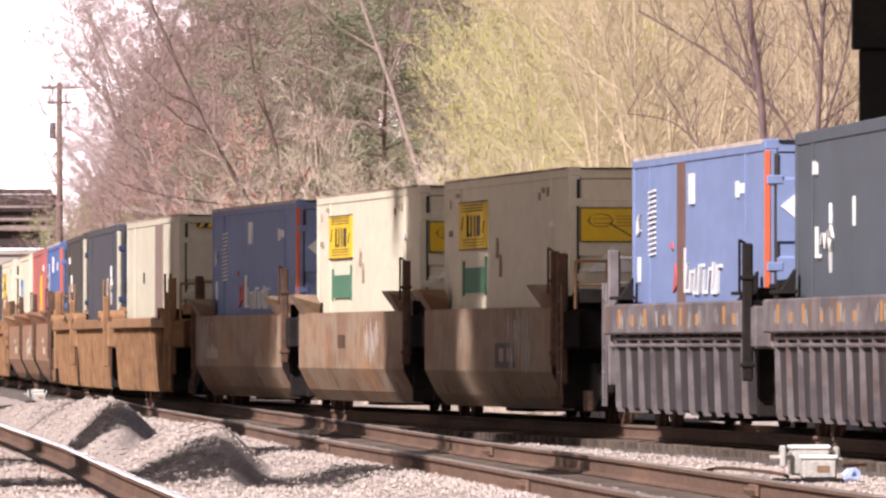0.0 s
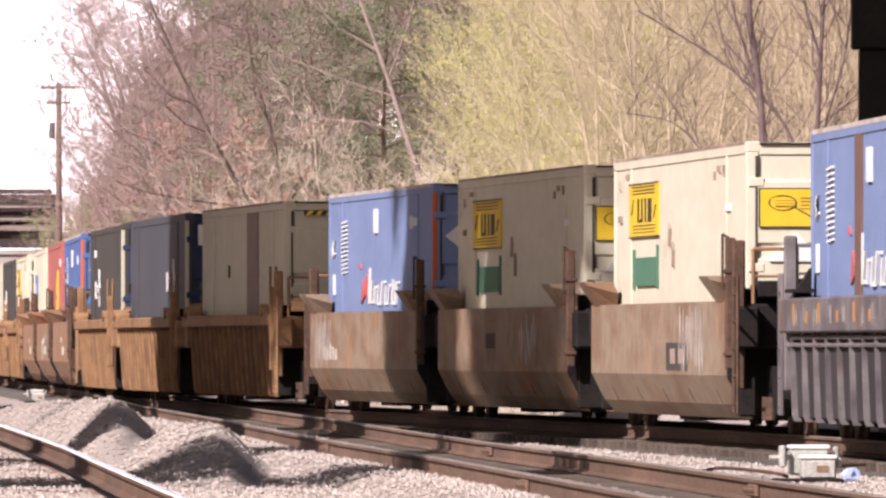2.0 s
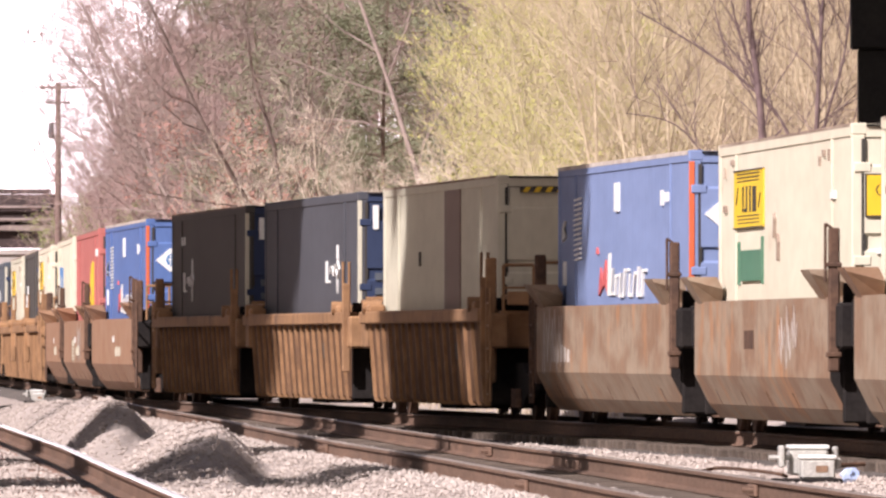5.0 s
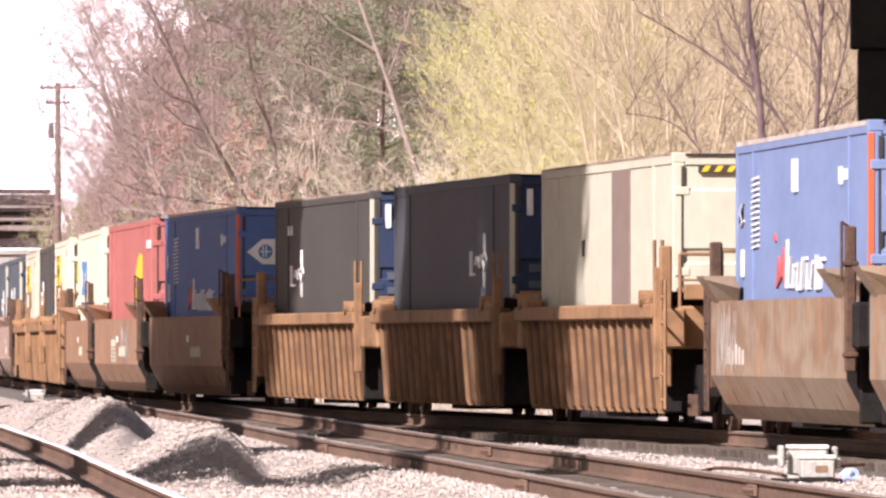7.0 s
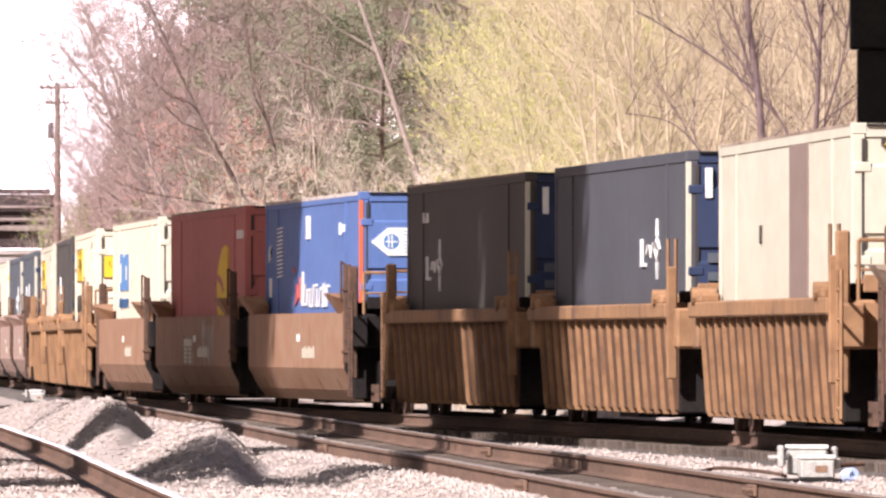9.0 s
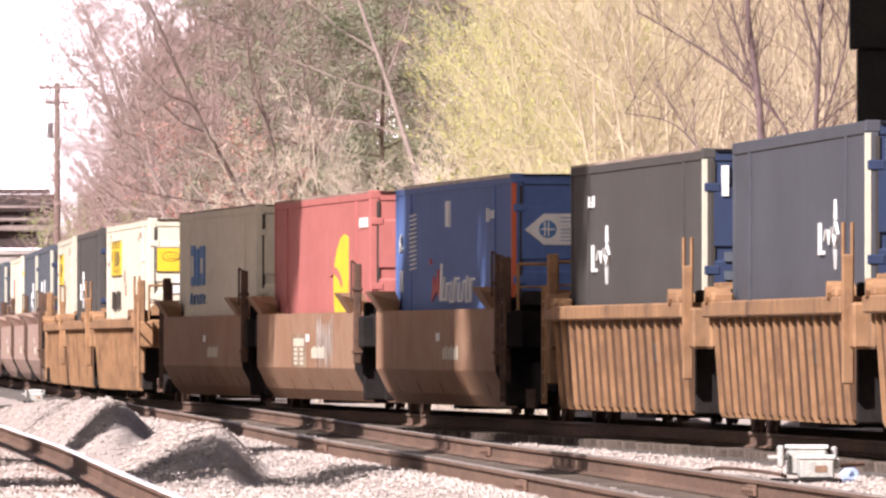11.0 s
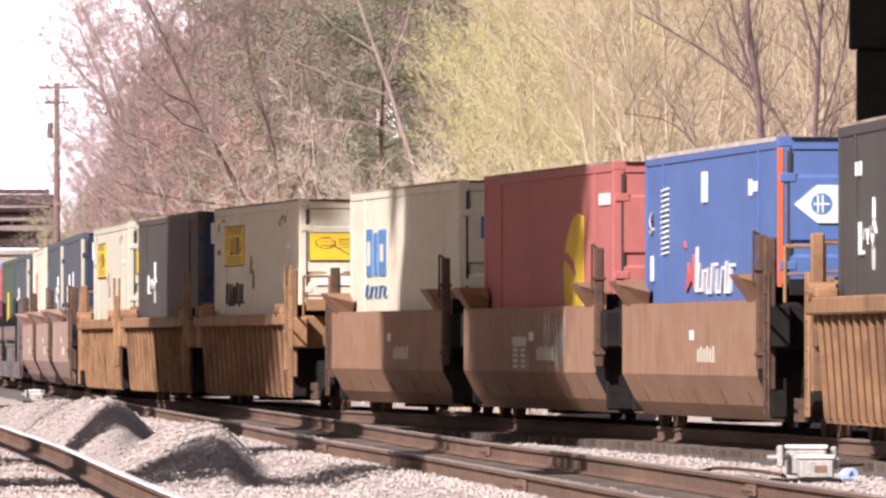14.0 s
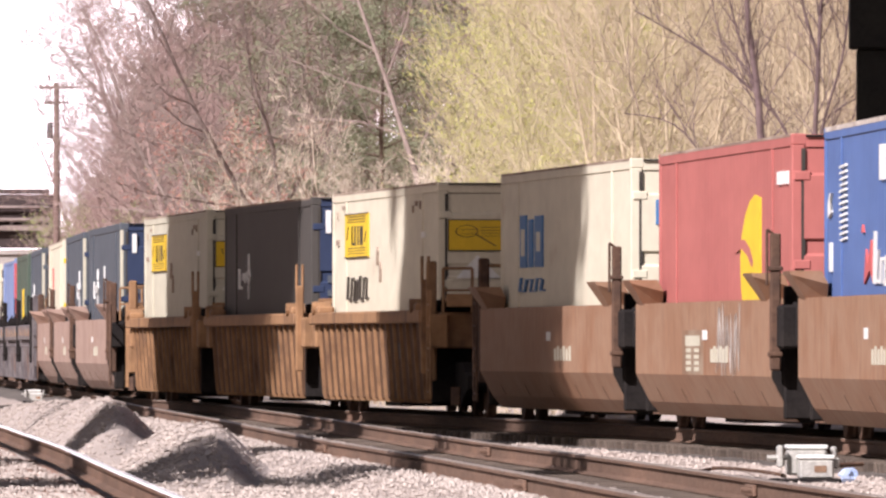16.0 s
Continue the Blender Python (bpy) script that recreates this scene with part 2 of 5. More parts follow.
# ------------------------------------------------------------------ plan of the tracks
# heading of the train's track every 25 m along it, and the line that the containers' near side follows
HEAD = [0.0402, 0.0712, 0.0978, 0.0982, 0.0968, 0.0694, 0.0484, 0.0459, 0.0455, 0.048, 0.0497, 0.05]
GRID = np.arange(-260.0, 700.0, 1.0)
TH = np.interp(GRID, np.arange(0, 25 * len(HEAD), 25.0), HEAD)
MID = (TH[1:] + TH[:-1]) / 2
PX = np.concatenate([[0], -np.cumsum(np.sin(MID))])
PY = np.concatenate([[0], np.cumsum(np.cos(MID))])
PX += 4.689 + 1.30 - PX[260]
PY += 130.80 - PY[260]


def on_line(s):
    """Centre of the train's track at s metres: x, y, heading."""
    return float(np.interp(s, GRID, PX)), float(np.interp(s, GRID, PY)), float(np.interp(s, GRID, TH))


def train_x(y):
    return float(np.interp(y, PY, PX))


def main_x(y):
    """Centre of the straight track before it, which the train leaves by a crossover."""
    return float(np.interp(y, [-100, 92, 123, 143, 162, 188, 233, 262, 290, 310, 700], [11.6, 2.1, 0.72, -0.3, -1.15, -2.25, -4.33, -5.5, -6.6, -7.45, train_x(700)]))


def side_x(y):
    """Centre of the third track, with the polished rail."""
    return float(np.interp(y, [-100, 92, 111, 136, 176, 260, 400, 700], [6.4, -2.5, -3.35, -4.43, -6.35, -10.3, -17.0, -33.0]))


def on_track(s, at, halfway):
    """Pose of a rigid unit whose two pivots, halfway metres off its middle, ride on the track."""
    x0, y0, _ = on_line(s - halfway)
    x1, y1, _ = on_line(s + halfway)
    h = math.atan2(-(x1 - x0), y1 - y0)
    return Matrix.Translation(((x0 + x1) / 2, (y0 + y1) / 2, at)) @ Matrix.Rotation(h, 4, "Z")


SPEED = 10.9
TIMES = [0.5 * i for i in range(33)]
RIDERS = []           # every moving thing with its place on the track


# ------------------------------------------------------------------ ground
def bank(x, toe, crest, h):
    """A heap that rises gently from its toe and falls off steeply behind its crest."""
    if x < crest:
        f = min(1.0, max(0.0, (x - toe) / max(crest - toe, 0.3)))
        return h * f * f * (3 - 2 * f)
    f = min(1.0, (x - crest) / max(1.35 * h, 0.2))
    return h * (1 - f * f * (3 - 2 * f)) if h > 0 else 0.0


def ballast_height(x, y):
    """Ballast lies just under the rail tops; a ridge of it stands between the two near tracks."""
    m, s, t = main_x(y), side_x(y), train_x(y)
    z = -0.27
    x1 = float(np.interp(y, [140, 150, 180, 220, 260, 420], [-3.1, -3.45, -4.75, -6.6, -8.25, m - 2.2]))
    x2 = float(np.interp(y, [120, 126, 138, 150, 162, 172], [-1.8, -1.95, -2.25, -2.75, -3.3, -3.7]))
    h1 = float(np.interp(y, [140, 144, 149, 155, 180, 220, 260, 300], [0, 0.22, 0.50, 0.62, 0.52, 0.31, 0.10, 0]))
    h2 = float(np.interp(y, [119, 124, 130, 138, 146, 156, 168], [0, 0.14, 0.36, 0.47, 0.42, 0.22, 0]))
    lump = 1 + 0.16 * noise.noise(Vector((x * 1.1, y * 0.16, 5))) + 0.10 * noise.noise(Vector((x * 2.7, y * 0.5, 8)))
    wander = 0.16 * noise.noise(Vector((2.0, y * 0.21, 4)))
    z += max(bank(x, max(s + 0.85, x1 - 1.3), x1 + wander, h1 * lump), bank(x, x2 - 1.15, x2 + wander, h2 * lump))
    z += 0.02 * noise.noise(Vector((x * 1.3, y * 0.35, 0))) + 0.014 * noise.noise(Vector((x * 4, y * 1.5, 3)))
    d = x - m
    if abs(d) < 1.7:
        cover = -0.150 if abs(d) > 0.85 else (-0.158 if d < 0.1 else -0.215)
        fade = min(1.0, max(0.0, (1.7 - abs(d)) / 0.4))
        z = z + (cover - z) * fade if d < 0 else min(z, -0.19) if d < 0.9 else z + (-0.2 - z) * fade
        if -0.85 < d < 0.1:
            z = cover + 0.012 * noise.noise(Vector((x * 5, y * 2, 1)))
    d = abs(x - s)
    if d < 1.1:
        z = min(z, -0.165)
    d = abs(x - t)
    if d < 1.1:
        z = min(z, -0.20)
    return z


def hill_height(x, y):
    u = x - min(train_x(y), main_x(y)) - 7.0
    u = max(u, 0)
    z = 0.62 * u if u < 30 else 18.6 + 0.25 * (u - 30)
    return z * min(1.0, u / 5.0) + (0.5 * noise.noise(Vector((x * 0.12, y * 0.06, 9))) if u > 0 else 0)


def build_ground():
    bm = bmesh.new()
    # one sheet: fine near the tracks, coarse towards the horizon
    ys = list(np.arange(70, 200, 0.8)) + list(np.arange(200, 330, 1.6)) + list(np.arange(330, 700, 8)) + [760, 900, 1200, 1800, 3000, 4500]
    ys = [-1500, -400, -100, -30, 0, 30, 50] + ys
    us = [-4500, -1500, -500, -150, -60, -30, -18, -12, -9.5] + list(np.arange(-8, -4.01, 0.25)) + list(np.arange(-3.9, -1.0, 0.1)) + list(np.arange(-1, 9.01, 0.25)) + [10, 11.5, 13, 15, 18, 22, 27, 33, 40, 55, 80, 150, 400, 1500, 4500]
    rows = []
    for y in ys:
        c = main_x(y)
        row = []
        for u in us:
            x = c + u
            if -10 < u < 9.5 and 60 < y < 700:
                z = ballast_height(x, y)
            else:
                z = -0.3
            if y < 1300:
                z += hill_height(x, y)
            row.append(bm.verts.new((x, y, z)))
        rows.append(row)
    for i in range(len(ys) - 1):
        for j in range(len(us) - 1):
            f = bm.faces.new((rows[i][j], rows[i][j + 1], rows[i + 1][j + 1], rows[i + 1][j]))
            u = (us[j] + us[j + 1]) / 2
            y = (ys[i] + ys[i + 1]) / 2
            # a band 1.9 m to each side of the train's track gets the darker ballast
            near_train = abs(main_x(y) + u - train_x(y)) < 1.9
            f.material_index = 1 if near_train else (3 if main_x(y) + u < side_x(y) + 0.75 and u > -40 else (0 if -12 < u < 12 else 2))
            f.smooth = True
    ob = new("ground", finish("ground", bm, [M["ballast"], M["dark_ballast"], M["litter"], M["rusty_ballast"]]))
    tagged(ob, "pale crushed stone ballast running into a brown leafy hillside", "ground", kind="structure")


build_ground()

RAIL = [(-0.075, -0.172), (0.075, -0.172), (0.075, -0.160), (0.012, -0.140), (0.010, -0.045), (0.036, -0.034), (0.036, -0.008), (0.028, 0.0),
        (-0.028, 0.0), (-0.036, -0.008), (-0.036, -0.034), (-0.010, -0.045), (-0.012, -0.140), (-0.075, -0.160)]


def rail_along(name, centre, off, y0, y1, parent, step=2.0, top="rail_top"):
    """One rail swept along a track line, with its own worn top."""
    bm = bmesh.new()
    n = int((y1 - y0) / step)
    prev = None
    for i in range(n + 1):
        y = y0 + (y1 - y0) * i / n
        slope = (centre(y + 1) - centre(y - 1)) / 2
        k = 1 / math.hypot(1, slope)
        ring = [bm.verts.new((centre(y) + (off + a) * k, y - (off + a) * slope * k, z)) for a, z in RAIL]
        if prev:
            for a in range(len(RAIL)):
                f = bm.faces.new((prev[a], prev[(a + 1) % len(RAIL)], ring[(a + 1) % len(RAIL)], ring[a]))
                f.material_index = 1 if a in (6, 7, 8) else 0
        prev = ring
    bmesh.ops.recalc_face_normals(bm, faces=bm.faces)
    return part(name, bm, [M["rail"], M[top]], parent)


def build_track(label, centre, y0, y1, top="rail_top"):
    t = thing("railway_track", label, "railway track", "railway tracks", kind="structure")
    rail_along("rail", centre, -0.7525, y0, y1, t, top=top)
    rail_along("rail", centre, 0.7525, y0, y1, t, top=top)
    return t


track_train = build_track("rusty rails under the train, on dark ballast", train_x, 60, 560)
track_main = build_track("rusty railway track with bolted joints on pale ballast", main_x, 60, 285)
track_side = build_track("railway track with a polished rail beside a ballast ridge", side_x, 60, 460, "polished")


# ------------------------------------------------------------------ the train
SHARED = {}


def shared(name, key, make, mat, parent, label="", at=None, smooth=False):
    """A part whose mesh is built once for all that are alike."""
    k = (name, key, mat.name if not isinstance(mat, list) else tuple(m.name for m in mat))
    if k not in SHARED:
        SHARED[k] = finish(name, make(), mat, smooth)
    ob = new(name, SHARED[k])
    ob.parent = parent
    if at is not None:
        ob.matrix_basis = at
    return tagged(ob, label)


CL, CW, CB, CT = 8.075, 1.30, 0.35, 3.25      # half length, half width, bottom and top of a container


def side_sheet():
    """A long steel side with shallow upright ribs."""
    bm = bmesh.new()
    pts, y, out = [], -CL + 0.16, True
    while y < CL - 0.16:
        pts.append((y, -CW + (0.016 if out else 0.0178)))
        y2 = min(y + (0.30 if out else 0.055), CL - 0.16)
        pts.append((y2, -CW + (0.016 if out else 0.0178)))
        y, out = y2 + 0.018, not out
    lo = [bm.verts.new((x, y, CB + 0.12)) for y, x in pts]
    hi = [bm.verts.new((x, y, CT - 0.12)) for y, x in pts]
    li = [bm.verts.new((-CW + 0.06, y, CB + 0.12)) for y, x in (pts[0], pts[-1])]
    hh = [bm.verts.new((-CW + 0.06, y, CT - 0.12)) for y, x in (pts[0], pts[-1])]
    for i in range(len(pts) - 1):
        bm.faces.new((lo[i], lo[i + 1], hi[i + 1], hi[i]))
    bm.faces.new((li[0], hh[0], hh[1], li[1]))
    bmesh.ops.recalc_face_normals(bm, faces=bm.faces)
    return bm


def door_leaf():
    """Half of a container's door end: one sheet pressed into three raised panels."""
    o = [(-CL + 0.07, CB + 0.14), (-CL + 0.02, CB + 0.14)]
    for z0, z1 in ((CB + 0.25, CB + 0.85), (CB + 0.98, CB + 1.62), (CB + 1.75, CT - 0.42)):
        o += [(-CL + 0.02, z0), (-CL - 0.012, z0 + 0.03), (-CL - 0.012, z1 - 0.03), (-CL + 0.02, z1)]
    o += [(-CL + 0.02, CT - 0.16), (-CL + 0.07, CT - 0.16)]
    bm = extrude(bmesh.new(), o, -CW + 0.13, -0.012)
    for v in bm.verts:
        v.co = Vector((v.co.y, v.co.x, v.co.z))
    bmesh.ops.recalc_face_normals(bm, faces=bm.faces)
    return bm


def plain_end():
    bm = bmesh.new()
    box(bm, -CW + 0.13, CW - 0.13, CL - 0.07, CL - 0.02, CB + 0.14, CT - 0.14, 0.01)
    for i in range(7):
        x = -1.05 + i * 0.35
        box(bm, x - 0.06, x + 0.06, CL - 0.03, CL - 0.002, CB + 0.2, CT - 0.2, 0.01)
    return bm


def flat_shape(outline, x):
    """A painted outline in y and z on the near side, a few millimetres thick."""
    bm = bmesh.new()
    a = [bm.verts.new((x, y, z)) for y, z in outline]
    b = [bm.verts.new((-CW + 0.02, y, z)) for y, z in outline]
    n = len(outline)
    for i in range(n):
        bm.faces.new((a[i], a[(i + 1) % n], b[(i + 1) % n], b[i]))
    bm.faces.new(a[::-1])
    bm.faces.new(b)
    bmesh.ops.triangulate(bm, faces=bm.faces[:])
    bmesh.ops.recalc_face_normals(bm, faces=bm.faces)
    return bm


def door_shape(outline, y):
    """A painted outline in x and z on the doors."""
    bm = flat_shape([(x, z) for x, z in outline], 0.0)
    for v in bm.verts:
        v.co = Vector((v.co.y, y if v.co.x > -0.5 else -CL + 0.03, v.co.z))
    bmesh.ops.recalc_face_normals(bm, faces=bm.faces)
    return bm


def build_container(label, paints, doors=None, post=None, marks=(), end_marks=(), seams=(0.14, 0.86)):
    """A 53-foot box. marks: paint, from, to (shares of the length from its rear end), bottom, top in metres over the rail."""
    body, doors = M[paints], M[doors or paints]
    post = M[post] if post else body
    c = thing("freight_container", label, "freight container", "containers on the train")
    shared("side_panel", 1, side_sheet, body, c)
    shared("side_panel", 2, lambda: (lambda b: (bmesh.ops.transform(b, matrix=Matrix.Rotation(math.pi, 4, "Z"), verts=b.verts), b)[1])(side_sheet()), body, c)
    shared("roof", 0, lambda: boxes((-CW + 0.1, CW - 0.1, -CL + 0.05, CL - 0.05, CT - 0.06, CT - 0.02), bevel=0.01), body, c)
    shared("floor", 0, lambda: boxes((-CW + 0.1, CW - 0.1, -CL + 0.05, CL - 0.05, CB + 0.05, CB + 0.14)), M["dark_steel"], c)
    shared("end_wall", 0, plain_end, body, c)
    for sx in (-1, 1):
        shared("top_rail", sx, lambda: boxes((sx * CW, sx * (CW - 0.1), -CL + 0.15, CL - 0.15, CT - 0.135, CT - 0.004), bevel=0.008), body, c)
        shared("bottom_rail", sx, lambda: boxes((sx * CW, sx * (CW - 0.1), -CL + 0.15, CL - 0.15, CB, CB + 0.15), bevel=0.008), body, c)
        for sy in (-1, 1):
            shared("corner_post", (sx, sy), lambda: boxes((sx * CW, sx * (CW - 0.14), sy * CL, sy * (CL - 0.17), CB + 0.115, CT - 0.115), bevel=0.012), body, c)
            for z in (CB, CT - 0.12):
                shared("corner_casting", (sx, sy, z), lambda: boxes((sx * (CW + 0.003), sx * (CW - 0.16), sy * (CL + 0.003), sy * (CL - 0.18), z, z + 0.12), bevel=0.012), body, c)
    if paints in ("white", "cream", "charcoal", "red"):
        shared("roof_edge", 0, lambda: boxes((-CW - 0.003, -CW + 0.03, -CL + 0.19, CL - 0.19, CT - 0.032, CT - 0.001)), M["grimy_edge"], c, "grimy dark roof edge")
    if paints in ("blue", "deep_blue"):
        shared("roof_edge", 1, lambda: boxes((-CW - 0.003, -CW + 0.03, -CL + 0.19, CL - 0.19, CT - 0.05, CT - 0.001)), M["chalk"], c, "rubbed pale roof edge")
    if post is not body:
        for sx in (-1, 1):
            shared("edge_strip", sx, lambda: boxes((sx * (CW + 0.004), sx * (CW - 0.06), -CL - 0.008, -CL + 0.045, CB + 0.13, CT - 0.13), bevel=0.004), post, c)
    for sx in (-1, 1):
        shared("door_gasket", sx, lambda: boxes((sx * (CW - 0.10), sx * (CW - 0.145), -CL - 0.004, -CL + 0.02, CB + 0.16, CT - 0.16)), M["mark_black"], c)
    for sy in (-1, 1):
        shared("header_beam", sy, lambda: boxes((-CW + 0.145, CW - 0.145, sy * CL, sy * (CL - 0.12), CT - 0.15, CT - 0.008), bevel=0.01), doors if sy < 0 else body, c)
        shared("sill_beam", sy, lambda: boxes((-CW + 0.145, CW - 0.145, sy * CL, sy * (CL - 0.12), CB + 0.005, CB + 0.15), bevel=0.01), body, c)
    shared("drip_lip", 0, lambda: boxes((-CW + 0.15, CW - 0.15, -CL - 0.03, -CL - 0.002, CT - 0.035, CT - 0.012)), M["dark_steel"], c)
    shared("door_gap", 0, lambda: boxes((-CW + 0.15, CW - 0.15, -CL + 0.03, -CL + 0.06, CT - 0.20, CT - 0.12)), M["mark_black"], c)
    for leaf in (0, 1):
        d = shared("door", leaf, lambda: door_leaf() if leaf == 0 else (lambda b: (bmesh.ops.scale(b, vec=(-1, 1, 1), verts=b.verts), bmesh.ops.reverse_faces(b, faces=b.faces), b)[2])(door_leaf()), doors, c)
        sx = -1 if leaf == 0 else 1
        for x in (0.16,):
            shared("lock_rod", (sx, x), lambda: rod(bmesh.new(), (sx * x, -CL - 0.03, CB + 0.1), (sx * x, -CL - 0.03, CT - 0.1), 0.018), M["silver"] if paints in ("white", "cream") else doors, d, smooth=True)
        for z in (0.9, 1.85, 2.8):
            shared("hinge", (sx, z), lambda: boxes((sx * (CW - 0.02), sx * (CW - 0.20), -CL - 0.022, -CL + 0.02, z - 0.05, z + 0.05), bevel=0.01), doors, d)
    for f in seams:
        y = CL - f * 2 * CL
        shared("seam_strip", f, lambda: boxes((-CW - 0.004, -CW + 0.02, y - 0.05, y + 0.05, CB + 0.13, CT - 0.11), bevel=0.006), body, c)
    for k, row in enumerate(marks):
        if len(row) == 2:
            p, shape = row
            shared("painted_mark", (tuple(shape), k), lambda: flat_shape([(CL - f * 2 * CL, z) for f, z in shape], -CW - 0.007 - 0.0012 * (k % 9)), M[p], c)
            continue
        p, f0, f1, z0, z1 = row
        y0, y1 = CL - f0 * 2 * CL, CL - f1 * 2 * CL
        lay = 0.0012 * (k % 9)
        shared("painted_mark", (f0, f1, z0, z1, k), lambda: boxes((-CW - 0.006 - lay, -CW + 0.02, y1, y0, z0, z1)), M[p], c)
    for k, row in enumerate(end_marks):
        if len(row) == 2:
            p, shape = row
            shared("door_mark", (tuple(shape), k), lambda: door_shape([(-CW + x, z) for x, z in shape], -CL - 0.036 - 0.0012 * (k % 9)), M[p], c)
            continue
        p, x0, x1, z0, z1 = row
        lay = 0.0012 * (k % 9)
        shared("door_mark", (x0, x1, z0, z1, k), lambda: boxes((-CW + x0, -CW + x1, -CL - 0.036 - lay, -CL + 0.03, z0, z1)), M[p], c)
    return c


def ticks(p, f0, f1, z0, z1, n, fill=0.5):
    """A column of short slanted bars, one over another, in place of lettering that runs upwards."""
    h = (z1 - z0) / n
    return [(p, [(f0, z0 + i * h), (f1, z0 + (i + 0.35) * h), (f1, z0 + (i + 0.35 + fill) * h), (f0, z0 + (i + fill) * h)]) for i in range(n)]


def word(p, f0, f1, z0, z1, n, seed=0):
    """A row of thin upright strokes of uneven height with fine joining strokes, in place of a word that cannot be read."""
    r = random.Random(seed)
    w = (f1 - f0) / n
    rows = []
    for i in range(n):
        f, k = f0 + i * w, 0.30 * w + 0.14 * w * r.uniform(-1, 1)
        lo, hi, t = z0 + r.random() * 0.12 * (z1 - z0), z1 - r.random() * 0.3 * (z1 - z0), w * 0.30
        rows.append((p, [(f, lo), (f + k, hi), (f + k + t, hi), (f + t, lo)]))
        m, h = (hi, -0.09 * (z1 - z0)) if i % 2 else (lo, 0.09 * (z1 - z0))
        g = f + (k if i % 2 else 0)
        rows.append((p, [(g + t, m), (g + t, m + h), (g + w * 0.9, m + h), (g + w * 0.9, m)]))
    return rows


def crest(p, f, z):
    """An emblem: a thin open rhombus with slim points over and under it, beside a few letter strokes."""
    w, h, t = 0.020, 0.15, 0.006
    rows = [(p, [(f - w, z), (f, z + h), (f, z + h - 0.05), (f - w + t, z)]), (p, [(f + w, z), (f, z + h), (f, z + h - 0.05), (f + w - t, z)]),
            (p, [(f - w, z), (f, z - h), (f, z - h + 0.05), (f - w + t, z)]), (p, [(f + w, z), (f, z - h), (f, z - h + 0.05), (f + w - t, z)]),
            (p, [(f - 0.004, z + h), (f, z + 0.36), (f + 0.004, z + h)]), (p, [(f - 0.004, z - h), (f, z - 0.36), (f + 0.004, z - h)])]
    g = f - 0.115
    rows += [(p, g, g + 0.009, z - 0.20, z + 0.13), (p, g + 0.010, g + 0.034, z - 0.20, z - 0.16), (p, [(g + 0.04, z - 0.06), (g + 0.052, z + 0.06), (g + 0.06, z + 0.06), (g + 0.048, z - 0.06)]),
             (p, [(g + 0.056, z + 0.05), (g + 0.068, z - 0.10), (g + 0.076, z - 0.10), (g + 0.064, z + 0.05)]), (p, [(g + 0.074, z - 0.08), (g + 0.086, z + 0.08), (g + 0.092, z + 0.08), (g + 0.080, z - 0.08)])]
    return rows


BOX_SIGN = [("yellow", 0.13, 0.36, 2.28, 2.93)] + [("mark_black", 0.16, 0.335, z, z + 0.013) for z in (2.335, 2.375, 2.415, 2.80, 2.84, 2.88)] + \
    [("mark_black", 0.13, 0.36, 2.28, 2.297), ("mark_black", 0.13, 0.36, 2.918, 2.932), ("mark_black", 0.195, 0.212, 2.46, 2.75), ("mark_black", 0.226, 0.240, 2.46, 2.75), ("mark_black", 0.255, 0.268, 2.46, 2.75), ("mark_black", 0.28, 0.31, 2.46, 2.74),
     ("mark_black", 0.215, 0.226, 2.46, 2.50), ("mark_black", [(0.15, 2.55), (0.165, 2.74), (0.17, 2.74), (0.155, 2.55)]), ("mark_black", [(0.325, 2.5), (0.34, 2.66), (0.345, 2.66), (0.33, 2.5)]),
     ("grimy_edge", [(0.44, 2.15), (0.445, 2.42), (0.452, 2.36), (0.448, 2.15)]), ("grimy_edge", [(0.47, 1.9), (0.472, 2.2), (0.478, 2.1), (0.476, 1.9)]), ("grimy_edge", 0.10, 0.118, 3.0, 3.06), ("grimy_edge", 0.125, 0.133, 3.0, 3.06), ("grimy_edge", 0.05, 0.056, 2.86, 2.98),
     ("grimy_edge", 0.775, 0.78, 2.86, 2.96), ("grimy_edge", 0.84, 0.845, 2.9, 3.02), ("grimy_edge", 0.80, 0.812, 2.95, 3.02), ("grimy_edge", 0.045, 0.065, 2.48, 2.56), ("mark_white", 0.86, 0.885, 2.50, 2.58)]
BOX_TEXT = [("green", 0.185, 0.345, 1.70, 2.04), ("mark_white", 0.208, 0.232, 1.72, 1.96), ("mark_white", [(0.275, 1.80), (0.29, 2.045), (0.312, 2.045), (0.297, 1.80)]), ("mark_white", 0.322, 0.336, 1.70, 1.98), ("green", 0.16, 0.168, 1.66, 2.14), ("green", 0.348, 0.354, 1.66, 2.18)]
DARK_TEXT = word("mark_black", 0.15, 0.36, 1.62, 2.02, 7, 8)
SCROLL = [("yellow", 0.14, 1.2, 2.30, 2.73), ("mark_black", 0.14, 1.2, 2.72, 2.735), ("mark_black", 0.14, 1.2, 2.295, 2.31), ("mark_black", 0.135, 0.15, 2.30, 2.73),
          ("mark_white", [(0.25, 1.92), (0.55, 2.24), (0.88, 1.92)])]
SCROLL += [("mark_black", [(0.40 + a * math.cos(k * 0.524), 2.57 + 0.55 * a * math.sin(k * 0.524)) for k, a in ((i, 0.16), (i + 1, 0.16), (i + 1, 0.145), (i, 0.145))]) for i in range(12)]
